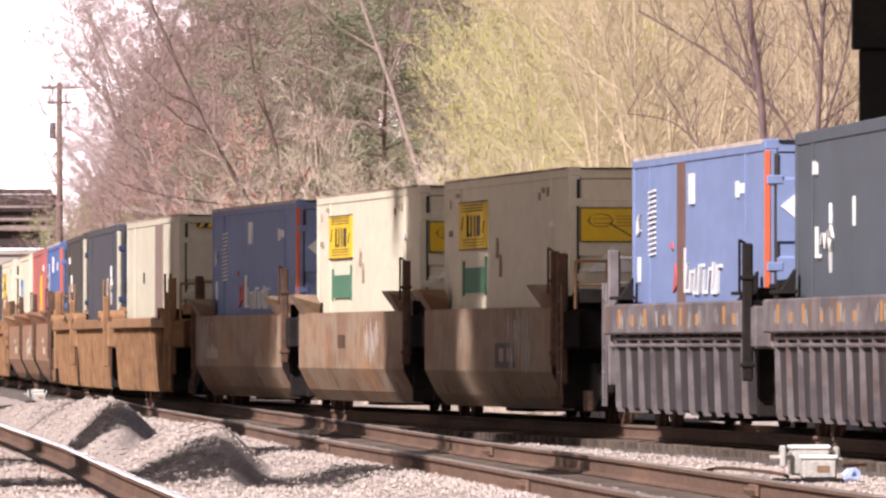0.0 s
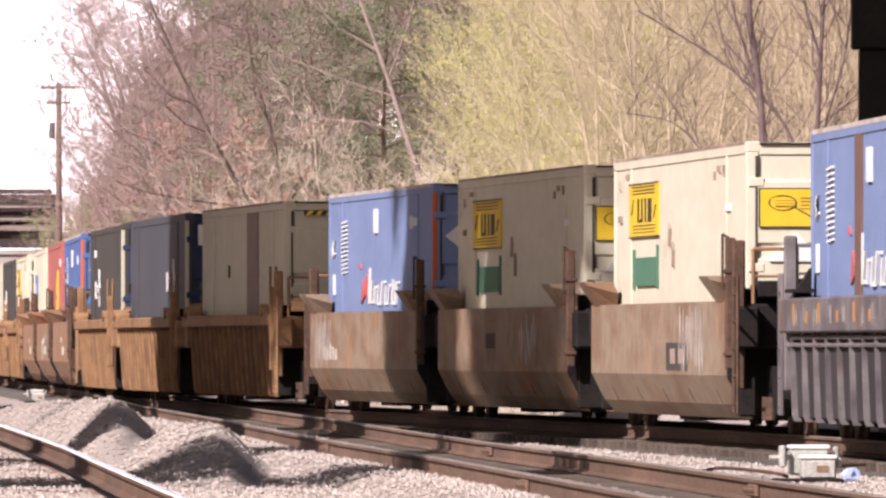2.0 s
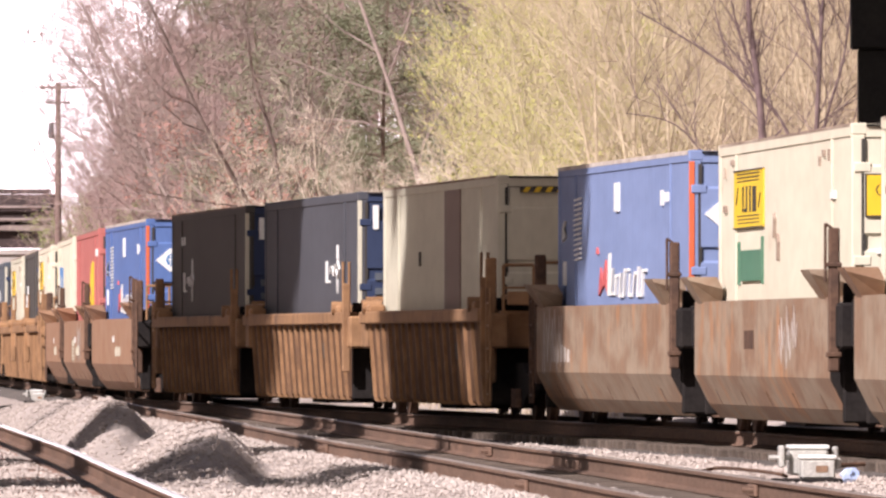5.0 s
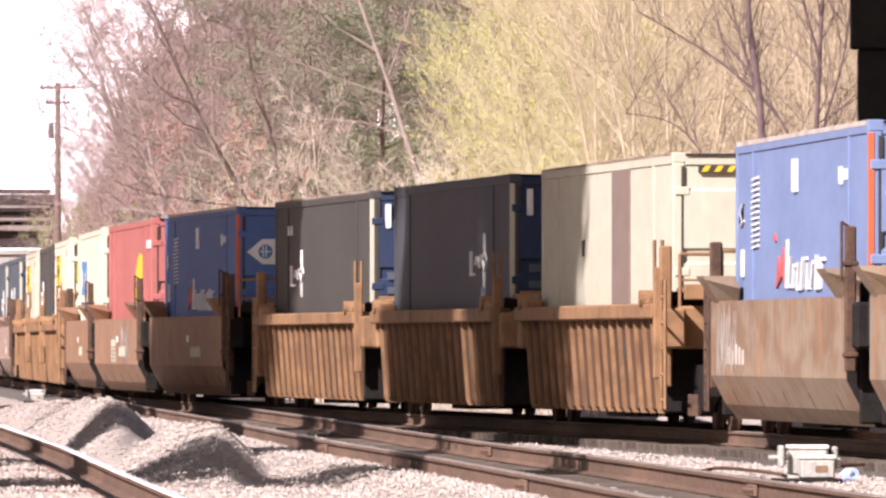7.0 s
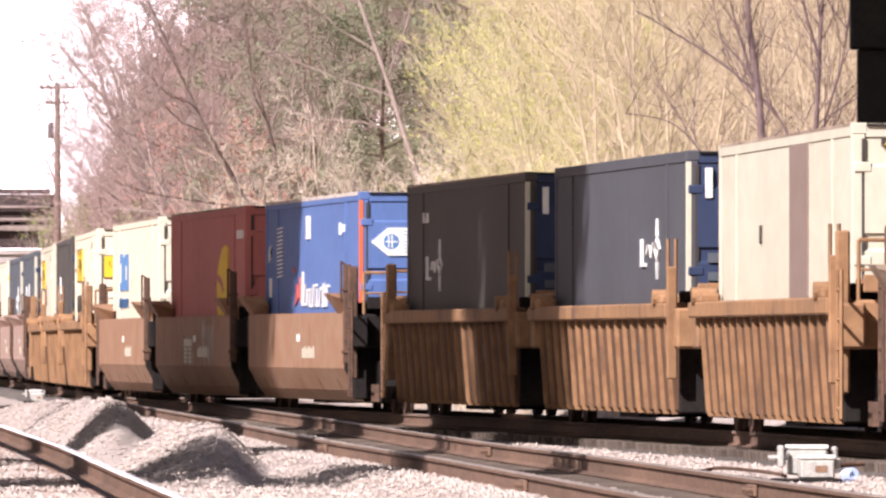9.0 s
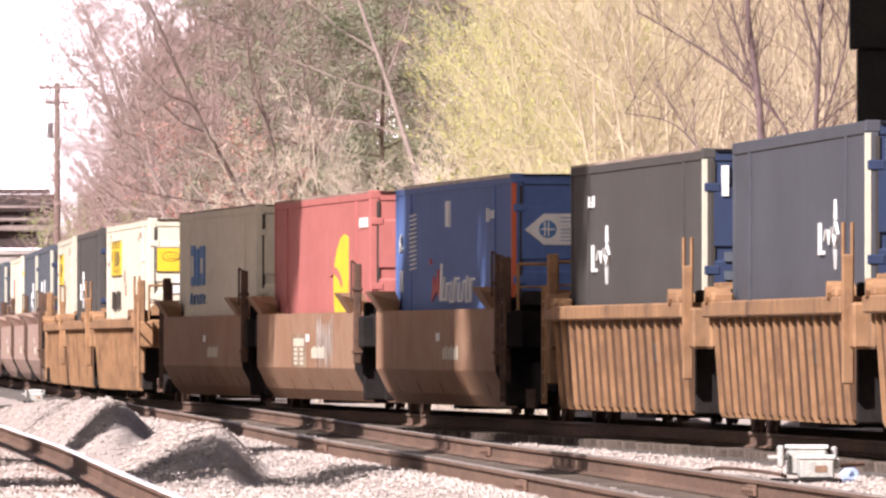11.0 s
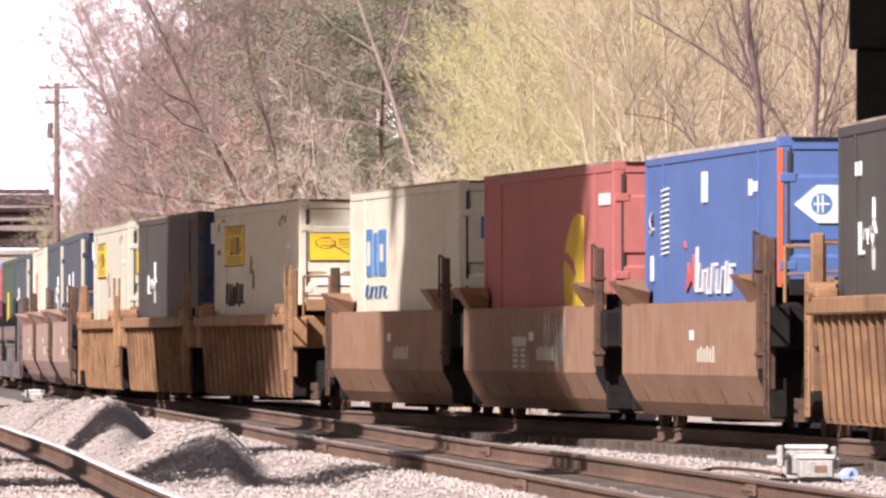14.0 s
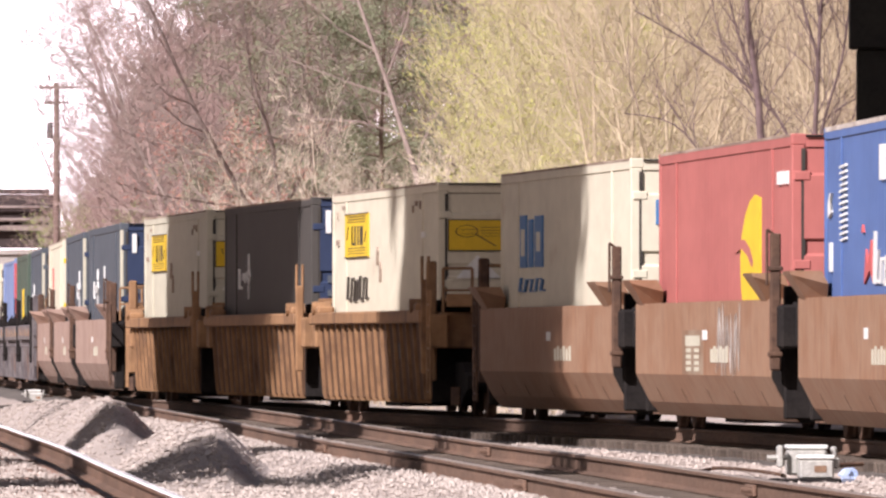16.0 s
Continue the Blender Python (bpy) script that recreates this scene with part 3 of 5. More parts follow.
SCROLL += [("mark_black", 0.32, 0.55, 2.53 + 0.03 * i, 2.536 + 0.03 * i) for i in range(3)] + [("mark_black", [(0.52, 2.52), (0.80, 2.36), (0.80, 2.375), (0.53, 2.535)])] + [("mark_black", 0.60, 1.1, 2.50 + 0.04 * i, 2.507 + 0.04 * i) for i in range(4)]
BLUE_MARKS = ticks("mark_white", 0.135, 0.185, 2.05, 2.86, 13, 0.35) + [("mark_white", 0.048, 0.062, 1.75, 2.05), ("mark_white", [(0.04, 2.3), (0.066, 2.36), (0.05, 2.46), (0.066, 2.56), (0.056, 2.56), (0.04, 2.46), (0.056, 2.37)])] + \
    [("mark_white", 0.455, 0.485, 2.62, 2.97), ("mark_white", 0.80, 0.812, 2.64, 2.82), ("mark_white", 0.825, 0.831, 2.68, 2.79), ("mark_white", 0.84, 0.846, 2.68, 2.79), ("mark_white", 0.855, 0.861, 2.68, 2.79)] + \
    word("mark_white", 0.42, 0.69, 1.56, 1.94, 8, 2) + [("mark_white", [(0.40, 1.6), (0.408, 2.12), (0.42, 2.12), (0.415, 1.6)])] + [("mark_red", [(0.33, 1.60), (0.345, 1.95), (0.36, 1.78), (0.385, 2.04), (0.40, 1.62), (0.375, 1.74)]), ("mark_red", [(0.31, 2.12), (0.318, 2.2), (0.326, 2.12)])]
STAR = crest("mark_white", 0.79, 2.13)
STAR_REAR = crest("mark_white", 0.29, 2.10)
DIAMOND = [("mark_white", [(0.17, 2.51), (0.42, 2.72), (1.25, 2.72), (1.25, 2.31), (0.42, 2.31)]), ("mark_blue", [(0.47 + 0.12 * math.cos(k * 0.628), 2.515 + 0.12 * math.sin(k * 0.628)) for k in range(10)]),
           ("mark_white", 0.42, 0.44, 2.42, 2.61), ("mark_white", 0.47, 0.49, 2.42, 2.61), ("mark_white", 0.38, 0.56, 2.505, 2.525)] + [("mark_blue", 0.64, 1.2, 2.36 + 0.05 * i, 2.37 + 0.05 * i) for i in range(7)]
NAVY_DOOR = [("mark_white", 0.22, 0.30, 2.7, 3.05), ("mark_white", 0.5, 0.56, 2.35, 2.5), ("mark_white", 0.5, 0.75, 2.31, 2.36), ("slate", 0.25, 1.1, 1.95, 2.06), ("slate", 0.25, 1.1, 1.74, 1.84)]
STRIPES = [("mark_black", 0.30, 1.1, 3.02, 3.10)] + [("yellow", [(0.33 + 0.15 * i, 3.024), (0.40 + 0.15 * i, 3.024), (0.45 + 0.15 * i, 3.096), (0.38 + 0.15 * i, 3.096)]) for i in range(5)]
CRESCENT = [("yellow", [(0.78, 1.35), (0.78, 2.60), (0.745, 2.64), (0.71, 2.58), (0.675, 2.42), (0.65, 2.2), (0.64, 1.95), (0.645, 1.65), (0.66, 1.35)]), ("red", [(0.60, 2.02), (0.62, 2.14), (0.67, 2.16), (0.71, 2.06), (0.735, 1.9), (0.725, 1.84), (0.69, 1.98), (0.65, 2.06)]),
            ("mark_white", 0.90, 0.925, 2.72, 2.86), ("mark_white", 0.935, 0.945, 2.72, 2.86), ("mark_white", 0.955, 0.97, 2.72, 2.86)]
BLUE_LETTERS = [("mark_blue", 0.16, 0.21, 2.0, 2.68), ("mark_blue", 0.23, 0.26, 2.0, 2.62), ("mark_blue", 0.28, 0.34, 2.0, 2.66)] + [("white", 0.17, 0.20, 2.15, 2.5), ("white", 0.295, 0.325, 2.2, 2.45)] + word("mark_blue", 0.15, 0.36, 1.68, 1.88, 5, 9)

LOADS = [
    # rear end at the start, container, well
    (18.2, dict(label="slate grey steel container with a white emblem", paints="slate", marks=STAR_REAR + [("mark_white", 0.15, 0.165, 2.78, 2.92), ("mark_white", 0.17, 0.18, 2.78, 2.90), ("mark_white", 0.47, 0.476, 2.2, 2.5)], post="slate"), "grey"),
    (38.0, dict(label="blue container with a brown stripe and white lettering bars", paints="blue", post="orange", marks=BLUE_MARKS + [("maroon_stripe", 0.365, 0.415, 0.5, 3.12)], end_marks=DIAMOND), "grey"),
    (62.0, dict(label="cream white container with a yellow sign and green lettering", paints="white", marks=BOX_SIGN + BOX_TEXT, end_marks=SCROLL), "brown"),
    (81.8, dict(label="white container with a yellow sign, in a brown well car", paints="white", marks=BOX_SIGN + BOX_TEXT, end_marks=SCROLL), "brown"),
    (101.5, dict(label="blue container with white upright lettering and an orange corner post", paints="blue", post="orange", marks=BLUE_MARKS, end_marks=DIAMOND), "brown"),
    (125.3, dict(label="pale cream container with a brown stripe and hazard-striped door", paints="cream", marks=[("brown_stripe", 0.56, 0.69, 0.5, 3.12), ("mark_black", 0.33, 0.34, 2.1, 2.3)], end_marks=STRIPES), "orange"),
    (145.4, dict(label="graphite grey container with a white emblem and navy doors", paints="graphite", doors="navy", post="cream", marks=STAR, end_marks=NAVY_DOOR), "orange"),
    (165.2, dict(label="charcoal container with a white emblem and pale corner post", paints="charcoal", doors="navy", post="cream", marks=STAR_REAR + [("mark_white", 0.145, 0.150, 2.7, 2.84), ("mark_white", 0.155, 0.175, 2.7, 2.725), ("mark_white", 0.155, 0.175, 2.75, 2.765), ("mark_white", 0.18, 0.185, 2.7, 2.84)], end_marks=NAVY_DOOR), "orange"),
    (188.7, dict(label="deep blue container with white lettering bars and orange edge", paints="deep_blue", post="orange", marks=BLUE_MARKS, end_marks=DIAMOND), "tan"),
    (208.8, dict(label="brick red container with a yellow crescent emblem", paints="red", marks=CRESCENT), "tan"),
    (228.4, dict(label="white container with large blue letter shapes", paints="white", marks=BLUE_LETTERS, end_marks=[("mark_blue", 0.3, 0.62, 2.45, 2.75), ("white", 0.38, 0.56, 2.52, 2.68)]), "tan"),
    (253.1, dict(label="white container with a yellow sign and dark lettering", paints="white", marks=BOX_SIGN + DARK_TEXT, end_marks=SCROLL), "orange"),
    (272.8, dict(label="dark charcoal container with faint white lettering bars", paints="charcoal", doors="navy", marks=STAR_REAR, end_marks=NAVY_DOOR, post="charcoal"), "orange"),
    (292.6, dict(label="cream container with a small yellow sign", paints="cream", marks=BOX_SIGN, end_marks=SCROLL), "orange"),
    (317.4, dict(label="slate container with a white arc emblem and navy doors", paints="slate", doors="navy", post="cream", marks=STAR_REAR + [("mark_white", 0.5, 0.508, 2.2, 2.5)], end_marks=NAVY_DOOR), "rose"),
    (337.6, dict(label="dark slate container with white marks", paints="slate", doors="navy", post="cream", marks=STAR, end_marks=NAVY_DOOR), "rose"),
    (357.3, dict(label="white container with a yellow end", paints="white", doors="yellow", marks=[("mark_red", 0.3, 0.34, 2.0, 2.7)]), "rose"),
    (382.0, dict(label="dark slate container beside a pale one", paints="slate", marks=STAR_REAR, post="cream"), "grey"),
    (401.8, dict(label="dark green container with a yellow emblem", paints="dark_green", marks=[("yellow", 0.5, 0.6, 1.6, 2.4)]), "grey"),
    (421.6, dict(label="blue container with a red end", paints="blue", doors="red", post="mark_red"), "grey"),
    (445.5, dict(label="white container near the tail of the view", paints="white"), "brown"),
    (465.3, dict(label="red container near the tail of the view", paints="red"), "brown"),
    (485.0, dict(label="slate container near the tail of the view", paints="slate"), "brown"),
]

WELL_LABEL = {"brown": "weathered brown smooth-sided well car with chalky scrawls", "tan": "tan-brown smooth-sided well car, fairly clean",
              "rose": "faded rose-brown smooth-sided well car", "orange": "rusty orange ribbed well car with dark grime",
              "grey": "dark grey ribbed well car with orange reflectors"}
WL, WW, WT = 8.35, 1.55, 1.48        # half length, half width and top of a well


def smooth_side():
    o = [(-WW, WT), (-WW, 0.655), (-1.545, 0.645), (-1.385, 0.33), (-1.25, 0.17), (-1.14, 0.17), (-1.325, 0.32), (-WW + 0.06, 0.61), (-WW + 0.05, 0.68), (-WW + 0.05, WT - 0.05), (-WW + 0.2, WT - 0.05), (-WW + 0.2, WT)]
    return extrude(bmesh.new(), o, -WL, WL)


def ribbed_plate(top):
    low = -1.415 if top > 1.2 else -1.455
    o = [(-WW + 0.055, top), (low, 0.24), (low + 0.085, 0.24), (-WW + 0.14, top)]
    return extrude(bmesh.new(), o, -WL + 0.35, WL - 0.35)


def rib(top):
    low = -1.465 if top > 1.2 else -1.52
    o = [(-WW + 0.01, top), (low, 0.26), (low + 0.025, 0.19), (low + 0.105, 0.19), (-WW + 0.10, top)]
    return extrude(bmesh.new(), o, -0.036, 0.036)


def guide(kind):
    """The flared plate that leads a container into the well."""
    bm = bmesh.new()
    if kind == "smooth":
        extrude(bm, [(-WW - 0.19, 1.76), (-WW - 0.17, 1.72), (-WW, WT - 0.02), (-CW - 0.03, WT - 0.02), (-CW - 0.03, 1.62), (-CW - 0.10, 1.76)], -0.5, 0.5)
        for v in bm.verts:
            if v.co.z < 1.6:
                v.co.y *= 0.7
    elif kind == "ribbed":
        box(bm, -WW - 0.05, -CW - 0.05, -0.42, 0.42, WT - 0.02, WT + 0.10, 0.03)
        rod(bm, (-WW - 0.09, 0.1, WT + 0.06), (-CW - 0.06, 0.1, WT + 0.06), 0.10, sides=10)
    else:
        extrude(bm, [(-WW, WT), (-CW - 0.04, WT), (-CW - 0.04, 1.80)], -0.16, 0.16)
        box(bm, -WW, -CW - 0.05, -0.8, 0.8, WT + 0.06, WT + 0.10)
    return bm


def post_mesh(z0, z1):
    bm = bmesh.new()
    box(bm, -0.055, 0.055, -0.07, 0.07, z0, z1, 0.015)
    rod(bm, (-0.09, -0.02, z1 - 0.55), (-0.09, -0.02, z1 + 0.04), 0.016, sides=6)
    rod(bm, (-0.09, -0.02, z1 + 0.04), (0.0, 0.0, z1 - 0.02), 0.016, sides=6)
    for z in (z0 + 0.15, z1 - 0.4):
        box(bm, -0.075, 0.075, -0.09, 0.09, z, z + 0.05, 0.01)
    return bm


def pipes(z0, z1):
    bm = bmesh.new()
    box(bm, -0.06, 0.06, -0.06, 0.06, z0, z1 - 0.32, 0.015)
    for x in (-0.045, 0.045):
        rod(bm, (x, 0, z1 - 0.4), (x, 0, z1), 0.022, sides=6)
    return bm


def add_ladder(w, sy, mat):
    """Two stiles, the second and the rungs fixed to the first."""
    x, y, zt = -WW + 0.02, sy * 9.2, 1.75
    first = shared("ladder", sy, lambda: rod(bmesh.new(), (x, y - 0.2, 0.25), (x, y - 0.2, zt), 0.022, sides=6), mat, w)
    shared("stile", sy, lambda: rod(bmesh.new(), (x, y + 0.2, 0.25), (x, y + 0.2, zt), 0.022, sides=6), mat, first)
    for i in range(5):
        shared("rung", sy, lambda: rod(bmesh.new(), (x, y - 0.2, 0.35), (x, y + 0.2, 0.35), 0.018, sides=6), mat, first, at=Matrix.Translation((0, 0, 0.3 * i)))


def rail_loop(y):
    """A bent hand rail on the end deck."""
    bm = bmesh.new()
    rod(bm, (-1.35, y, 1.45), (-1.35, y, 2.05), 0.022, sides=6)
    rod(bm, (-1.35, y, 2.05), (-0.95, y, 2.05), 0.022, sides=6)
    rod(bm, (-0.95, y, 2.05), (-0.95, y, 1.45), 0.022, sides=6)
    rod(bm, (-1.35, y, 1.75), (-0.95, y, 1.75), 0.016, sides=6)
    return bm


def build_well(kind, first, last, serial):
    """One unit of a well car: first and last tell whether it carries the car's coupler ends."""
    steel = M["well_" + kind]
    smooth = kind in ("brown", "tan", "rose")
    w = thing("well_car", WELL_LABEL[kind], "well car", "well cars of the train")
    turn = Matrix.Rotation(math.pi, 4, "Z")
    for near in (1, 0):
        at = Matrix.Identity(4) if near else turn
        if smooth:
            shared("side_plate", "smooth", smooth_side, steel, w, at=at)
        else:
            top = 1.30 if kind == "orange" else 1.12
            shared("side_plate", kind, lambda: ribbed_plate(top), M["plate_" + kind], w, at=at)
            shared("top_chord", kind, lambda: boxes((-WW - 0.06, -CW - 0.04, -WL - 0.2, WL + 0.2, top, WT), bevel=0.02), steel, w, at=at)
            n = 17 if kind == "orange" else 11
            if near:
                for i in range(n):
                    y = -WL + 0.55 + (2 * WL - 1.1) * i / (n - 1)
                    shared("rib", kind, lambda: rib(top), steel, w, at=Matrix.Translation((0, y, 0)))
            if kind == "grey":
                for z in (1.07, 0.99):
                    shared("side_pipe", z, lambda: rod(bmesh.new(), (-WW + 0.03, -WL + 0.5, z), (-WW + 0.03, WL - 0.5, z), 0.022, sides=6), steel, w, at=at)
                if near:
                    for i, y in enumerate((-7.7, -6.6, -3.4, -1.5, 0.6, 3.0, 4.6, 6.4)):
                        shared("reflector", i % 2, lambda: boxes((-WW - 0.064, -WW, -0.13, 0.13, 1.22, 1.34 + 0.08 * (i % 2))), M["dull_reflector"], w, at=Matrix.Translation((0, y, 0)))
        for y in (WL - 0.75, -WL + 0.75):
            k = "smooth" if smooth else ("ribbed" if kind == "orange" else "grey")
            shared("container_guide", k, lambda: guide(k), steel if kind != "grey" else M["dark_steel"], w, at=at @ Matrix.Translation((0, y, 0)))
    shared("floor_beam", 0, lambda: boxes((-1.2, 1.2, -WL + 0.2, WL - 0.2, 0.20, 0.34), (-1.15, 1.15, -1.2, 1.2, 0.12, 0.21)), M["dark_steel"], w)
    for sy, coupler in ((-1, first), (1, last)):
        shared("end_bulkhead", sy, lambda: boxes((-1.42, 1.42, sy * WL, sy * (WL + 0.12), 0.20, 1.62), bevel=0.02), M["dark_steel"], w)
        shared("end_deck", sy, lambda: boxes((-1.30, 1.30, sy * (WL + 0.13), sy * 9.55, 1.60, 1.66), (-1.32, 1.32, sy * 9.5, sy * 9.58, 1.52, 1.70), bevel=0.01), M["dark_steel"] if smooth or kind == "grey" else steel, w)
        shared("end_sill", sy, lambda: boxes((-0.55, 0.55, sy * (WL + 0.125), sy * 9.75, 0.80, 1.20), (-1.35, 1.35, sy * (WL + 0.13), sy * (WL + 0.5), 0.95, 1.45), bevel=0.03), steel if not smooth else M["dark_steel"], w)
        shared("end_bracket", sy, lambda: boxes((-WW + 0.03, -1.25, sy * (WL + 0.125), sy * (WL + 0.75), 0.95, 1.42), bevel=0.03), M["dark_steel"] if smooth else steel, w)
        if coupler:
            shared("coupler", sy, lambda: boxes((-0.14, 0.14, sy * 9.76, sy * 11.95, 0.78, 1.02), bevel=0.03), M["dark_steel"], w)
            add_ladder(w, sy, M["rust_dark"] if smooth else steel)
            shared("hand_rail", sy, lambda: rail_loop(sy * 9.35), M["well_orange"] if smooth else steel, w)
            shared("corner_stanchion", sy, lambda: boxes((-WW + 0.02, -WW + 0.16, sy * 8.72, sy * 8.86, 0.5, 2.15), bevel=0.02), M["rust_dark"] if smooth else steel, w)
            shared("brake_hose", sy, lambda: rod(bmesh.new(), (-0.35, sy * 10.2, 0.8), (-0.3, sy * 11.5, 0.35), 0.03, sides=6), M["rubber"], w)
    if smooth:
        shared("guide_post", "s", lambda: post_mesh(0.72, 2.18), M["rust_dark"], w, at=Matrix.Translation((-WW + 0.02, -WL - 0.25, 0)))
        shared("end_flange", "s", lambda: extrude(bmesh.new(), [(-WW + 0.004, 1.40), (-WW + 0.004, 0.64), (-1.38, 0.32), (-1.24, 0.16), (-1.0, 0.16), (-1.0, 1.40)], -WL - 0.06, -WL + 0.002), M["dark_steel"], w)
    elif kind == "orange":
        shared("guide_post", "o", lambda: pipes(0.6, 2.22), steel, w, at=Matrix.Translation((-WW + 0.02, -WL - 0.3, 0)))
    else:
        shared("guide_post", "g", lambda: post_mesh(0.6, 2.1), M["dark_steel"], w, at=Matrix.Translation((-WW + 0.0, -WL - 0.3, 0)))
    add_scrawls(w, kind, serial)
    return w


def flat_ribbon(left, right, x):
    """A painted band between two rows of points in y and z."""
    bm = bmesh.new()
    a = [bm.verts.new((x, y, z)) for y, z in left]
    b = [bm.verts.new((x, y, z)) for y, z in right]
    for i in range(len(a) - 1):
        bm.faces.new((a[i], b[i], b[i + 1], a[i + 1]))
    return bm


def add_scrawls(w, kind, serial):
    """Stencilled panels as plain bars, chalk and paint scrawls on the side facing the main track."""
    r = random.Random(serial)
    lay = [0]
    smooth_sided = kind in ("brown", "tan", "rose")

    def plate(name, mat, y0, y1, z0, z1, label=""):
        lay[0] += 1
        d = 0.0015 + 0.0005 * lay[0]
        part(name, boxes((-WW - d, -WW + 0.02, y0, y1, z0, z1)), M[mat], w, label)

    def ribbon(name, mat, left, right):
        lay[0] += 1
        part(name, flat_ribbon(left, right, -WW - 0.0015 - 0.0004 * lay[0]), M[mat], w)

    def scribble(name, mat, y, z0, z1, n, step):
        a, b = [], []
        for i in range(2 * n):
            yy = y - step * 0.5 * i + r.uniform(-0.12, 0.12)
            zz = (z1 if i % 2 else z0) + r.uniform(-0.12, 0.12)
            zz = min(max(zz, 0.64), 1.45)
            a.append((yy, zz))
            b.append((yy - 0.05 - 0.05 * r.random(), zz + r.uniform(-0.02, 0.02)))
        ribbon(name, mat, a, b)

    if serial == 2:
        plate("stencil_panel", "charcoal", -3.9, -1.3, 0.70, 1.02, "dark grey stencilled panel")
        plate("stencil_bar", "well_rose", -3.4, -2.8, 0.78, 0.95)
        plate("stencil_bar", "well_rose", -2.4, -1.8, 0.78, 0.95)
        scribble("chalk_scrawl", "chalk", -2.9, 0.68, 1.44, 10, 0.30)
    elif serial == 3:
        plate("paint_square", "rust_dark", 0.6, 1.8, 0.95, 1.15, "dull red square patch")
        scribble("chalk_scrawl", "chalk", -2.4, 0.85, 1.30, 8, 0.30)
    elif serial == 4:
        for i in range(6):
            plate("stencil_bar", "chalk", 6.2 - 0.45 * i, 6.45 - 0.45 * i, 0.78, 1.00 - 0.03 * (i % 3))
        scribble("chalk_scrawl", "chalk", 7.6, 0.70, 1.42, 7, 0.40)
    elif kind in ("tan", "rose", "brown"):
        if serial == 9:
            plate("stencil_panel", "well_brown", -0.4, 2.2, 0.66, 1.16, "darker stencilled panel")
            plate("stencil_bar", "cream", 0.0, 1.8, 0.98, 1.10)
            for i in range(4):
                for k in range(2):
                    plate("stencil_bar", "cream", 0.1 + k, 0.7 + k, 0.70 + 0.07 * i, 0.745 + 0.07 * i)
            scribble("chalk_scrawl", "chalk", -2.0, 0.70, 1.42, 9, 0.32)
        for i in range(6):
            plate("stencil_bar", "cream", -3.4 + i * 0.36, -3.15 + i * 0.36, 0.80, 0.98 - 0.03 * (i % 2))
        plate("stencil_bar", "mark_white", -0.9, -0.4, 1.05, 1.16)
    if smooth_sided:
        for i in range(5):
            yy = 6.4 - 3.2 * i
            shared("weld_rib", 0, lambda: extrude(bmesh.new(), [(-1.472, 0.49), (-1.396, 0.34), (-1.37, 0.34), (-1.44, 0.49)], -0.03, 0.03), M["rust_dark"], w, at=Matrix.Translation((0, yy, 0)))
    if kind == "orange":
        panel = lambda: extrude(bmesh.new(), [(-1.477, 1.02), (-1.460, 0.80), (-1.44, 0.80), (-1.45, 1.02)], -0.24, 0.24)
        shared("stencil_panel", "ribbed", panel, M["charcoal"], w, "small dark stencilled plate", at=Matrix.Translation((0, -4.39, 0)))
        if serial % 2 == 0:
            run = lambda: extrude(bmesh.new(), [(-1.494, 1.26), (-1.453, 0.70), (-1.44, 0.72), (-1.47, 1.26)], -0.13, 0.10)
            shared("tar_run", 0, run, M["dark_steel"], w, "black tarry run", at=Matrix.Translation((0, 2.44, 0)))
    if kind == "grey":
        for i in range(9):
            y0 = -7.8 + 1.75 * i + r.uniform(-0.5, 0.5)
            for k in range(r.randint(3, 7)):
                z0, y1 = 1.17 + 0.08 * r.random(), y0 + 0.11 * k
                lean = r.uniform(-0.06, 0.06)
                bm = flat_ribbon([(y1, z0), (y1 + lean, z0 + 0.20 * r.uniform(0.5, 1))], [(y1 - 0.045, z0), (y1 - 0.045 + lean, z0 + 0.20 * r.uniform(0.5, 1))], -WW - 0.0625)
                part("chalk_scrawl", bm, M["chalk" if i % 3 else "cream"], w)


WHEEL = [(0.0, 0.06), (0.42, 0.06), (0.42, 0.0), (0.45, -0.03), (0.45, -0.055), (0.36, -0.055), (0.33, -0.02), (0.16, -0.02), (0.13, -0.05), (0.0, -0.05)]


def wheel_mesh(sx):
    bm = bmesh.new()
    n = 24
    rings = [[bm.verts.new((sx * (0.7525 + d), math.cos(2 * math.pi * i / n) * r, math.sin(2 * math.pi * i / n) * r)) for i in range(n)] for r, d in WHEEL if r > 0]
    for a, b in zip(rings, rings[1:]):
        for i in range(n):
            bm.faces.new((a[i], a[(i + 1) % n], b[(i + 1) % n], b[i]))
    bm.faces.new(rings[0])
    bm.faces.new(rings[-1])
    bmesh.ops.recalc_face_normals(bm, faces=bm.faces)
    return bm


def side_frame(sx):
    o = [(-1.25, 0.40), (-0.75, 0.30), (-0.35, 0.16), (0.35, 0.16), (0.75, 0.30), (1.25, 0.40), (1.25, 0.58), (0.8, 0.62), (0.4, 0.76), (-0.4, 0.76), (-0.8, 0.62), (-1.25, 0.58)]
    bm = extrude(bmesh.new(), o, sx * 0.96, sx * 1.10)
    bmesh.ops.transform(bm, matrix=Matrix(((0, 1, 0, 0), (1, 0, 0, 0), (0, 0, 1, 0), (0, 0, 0, 1))), verts=bm.verts)
    bmesh.ops.reverse_faces(bm, faces=bm.faces)
    return bm


AXLES = []            # every wheel set with its place in the bogie


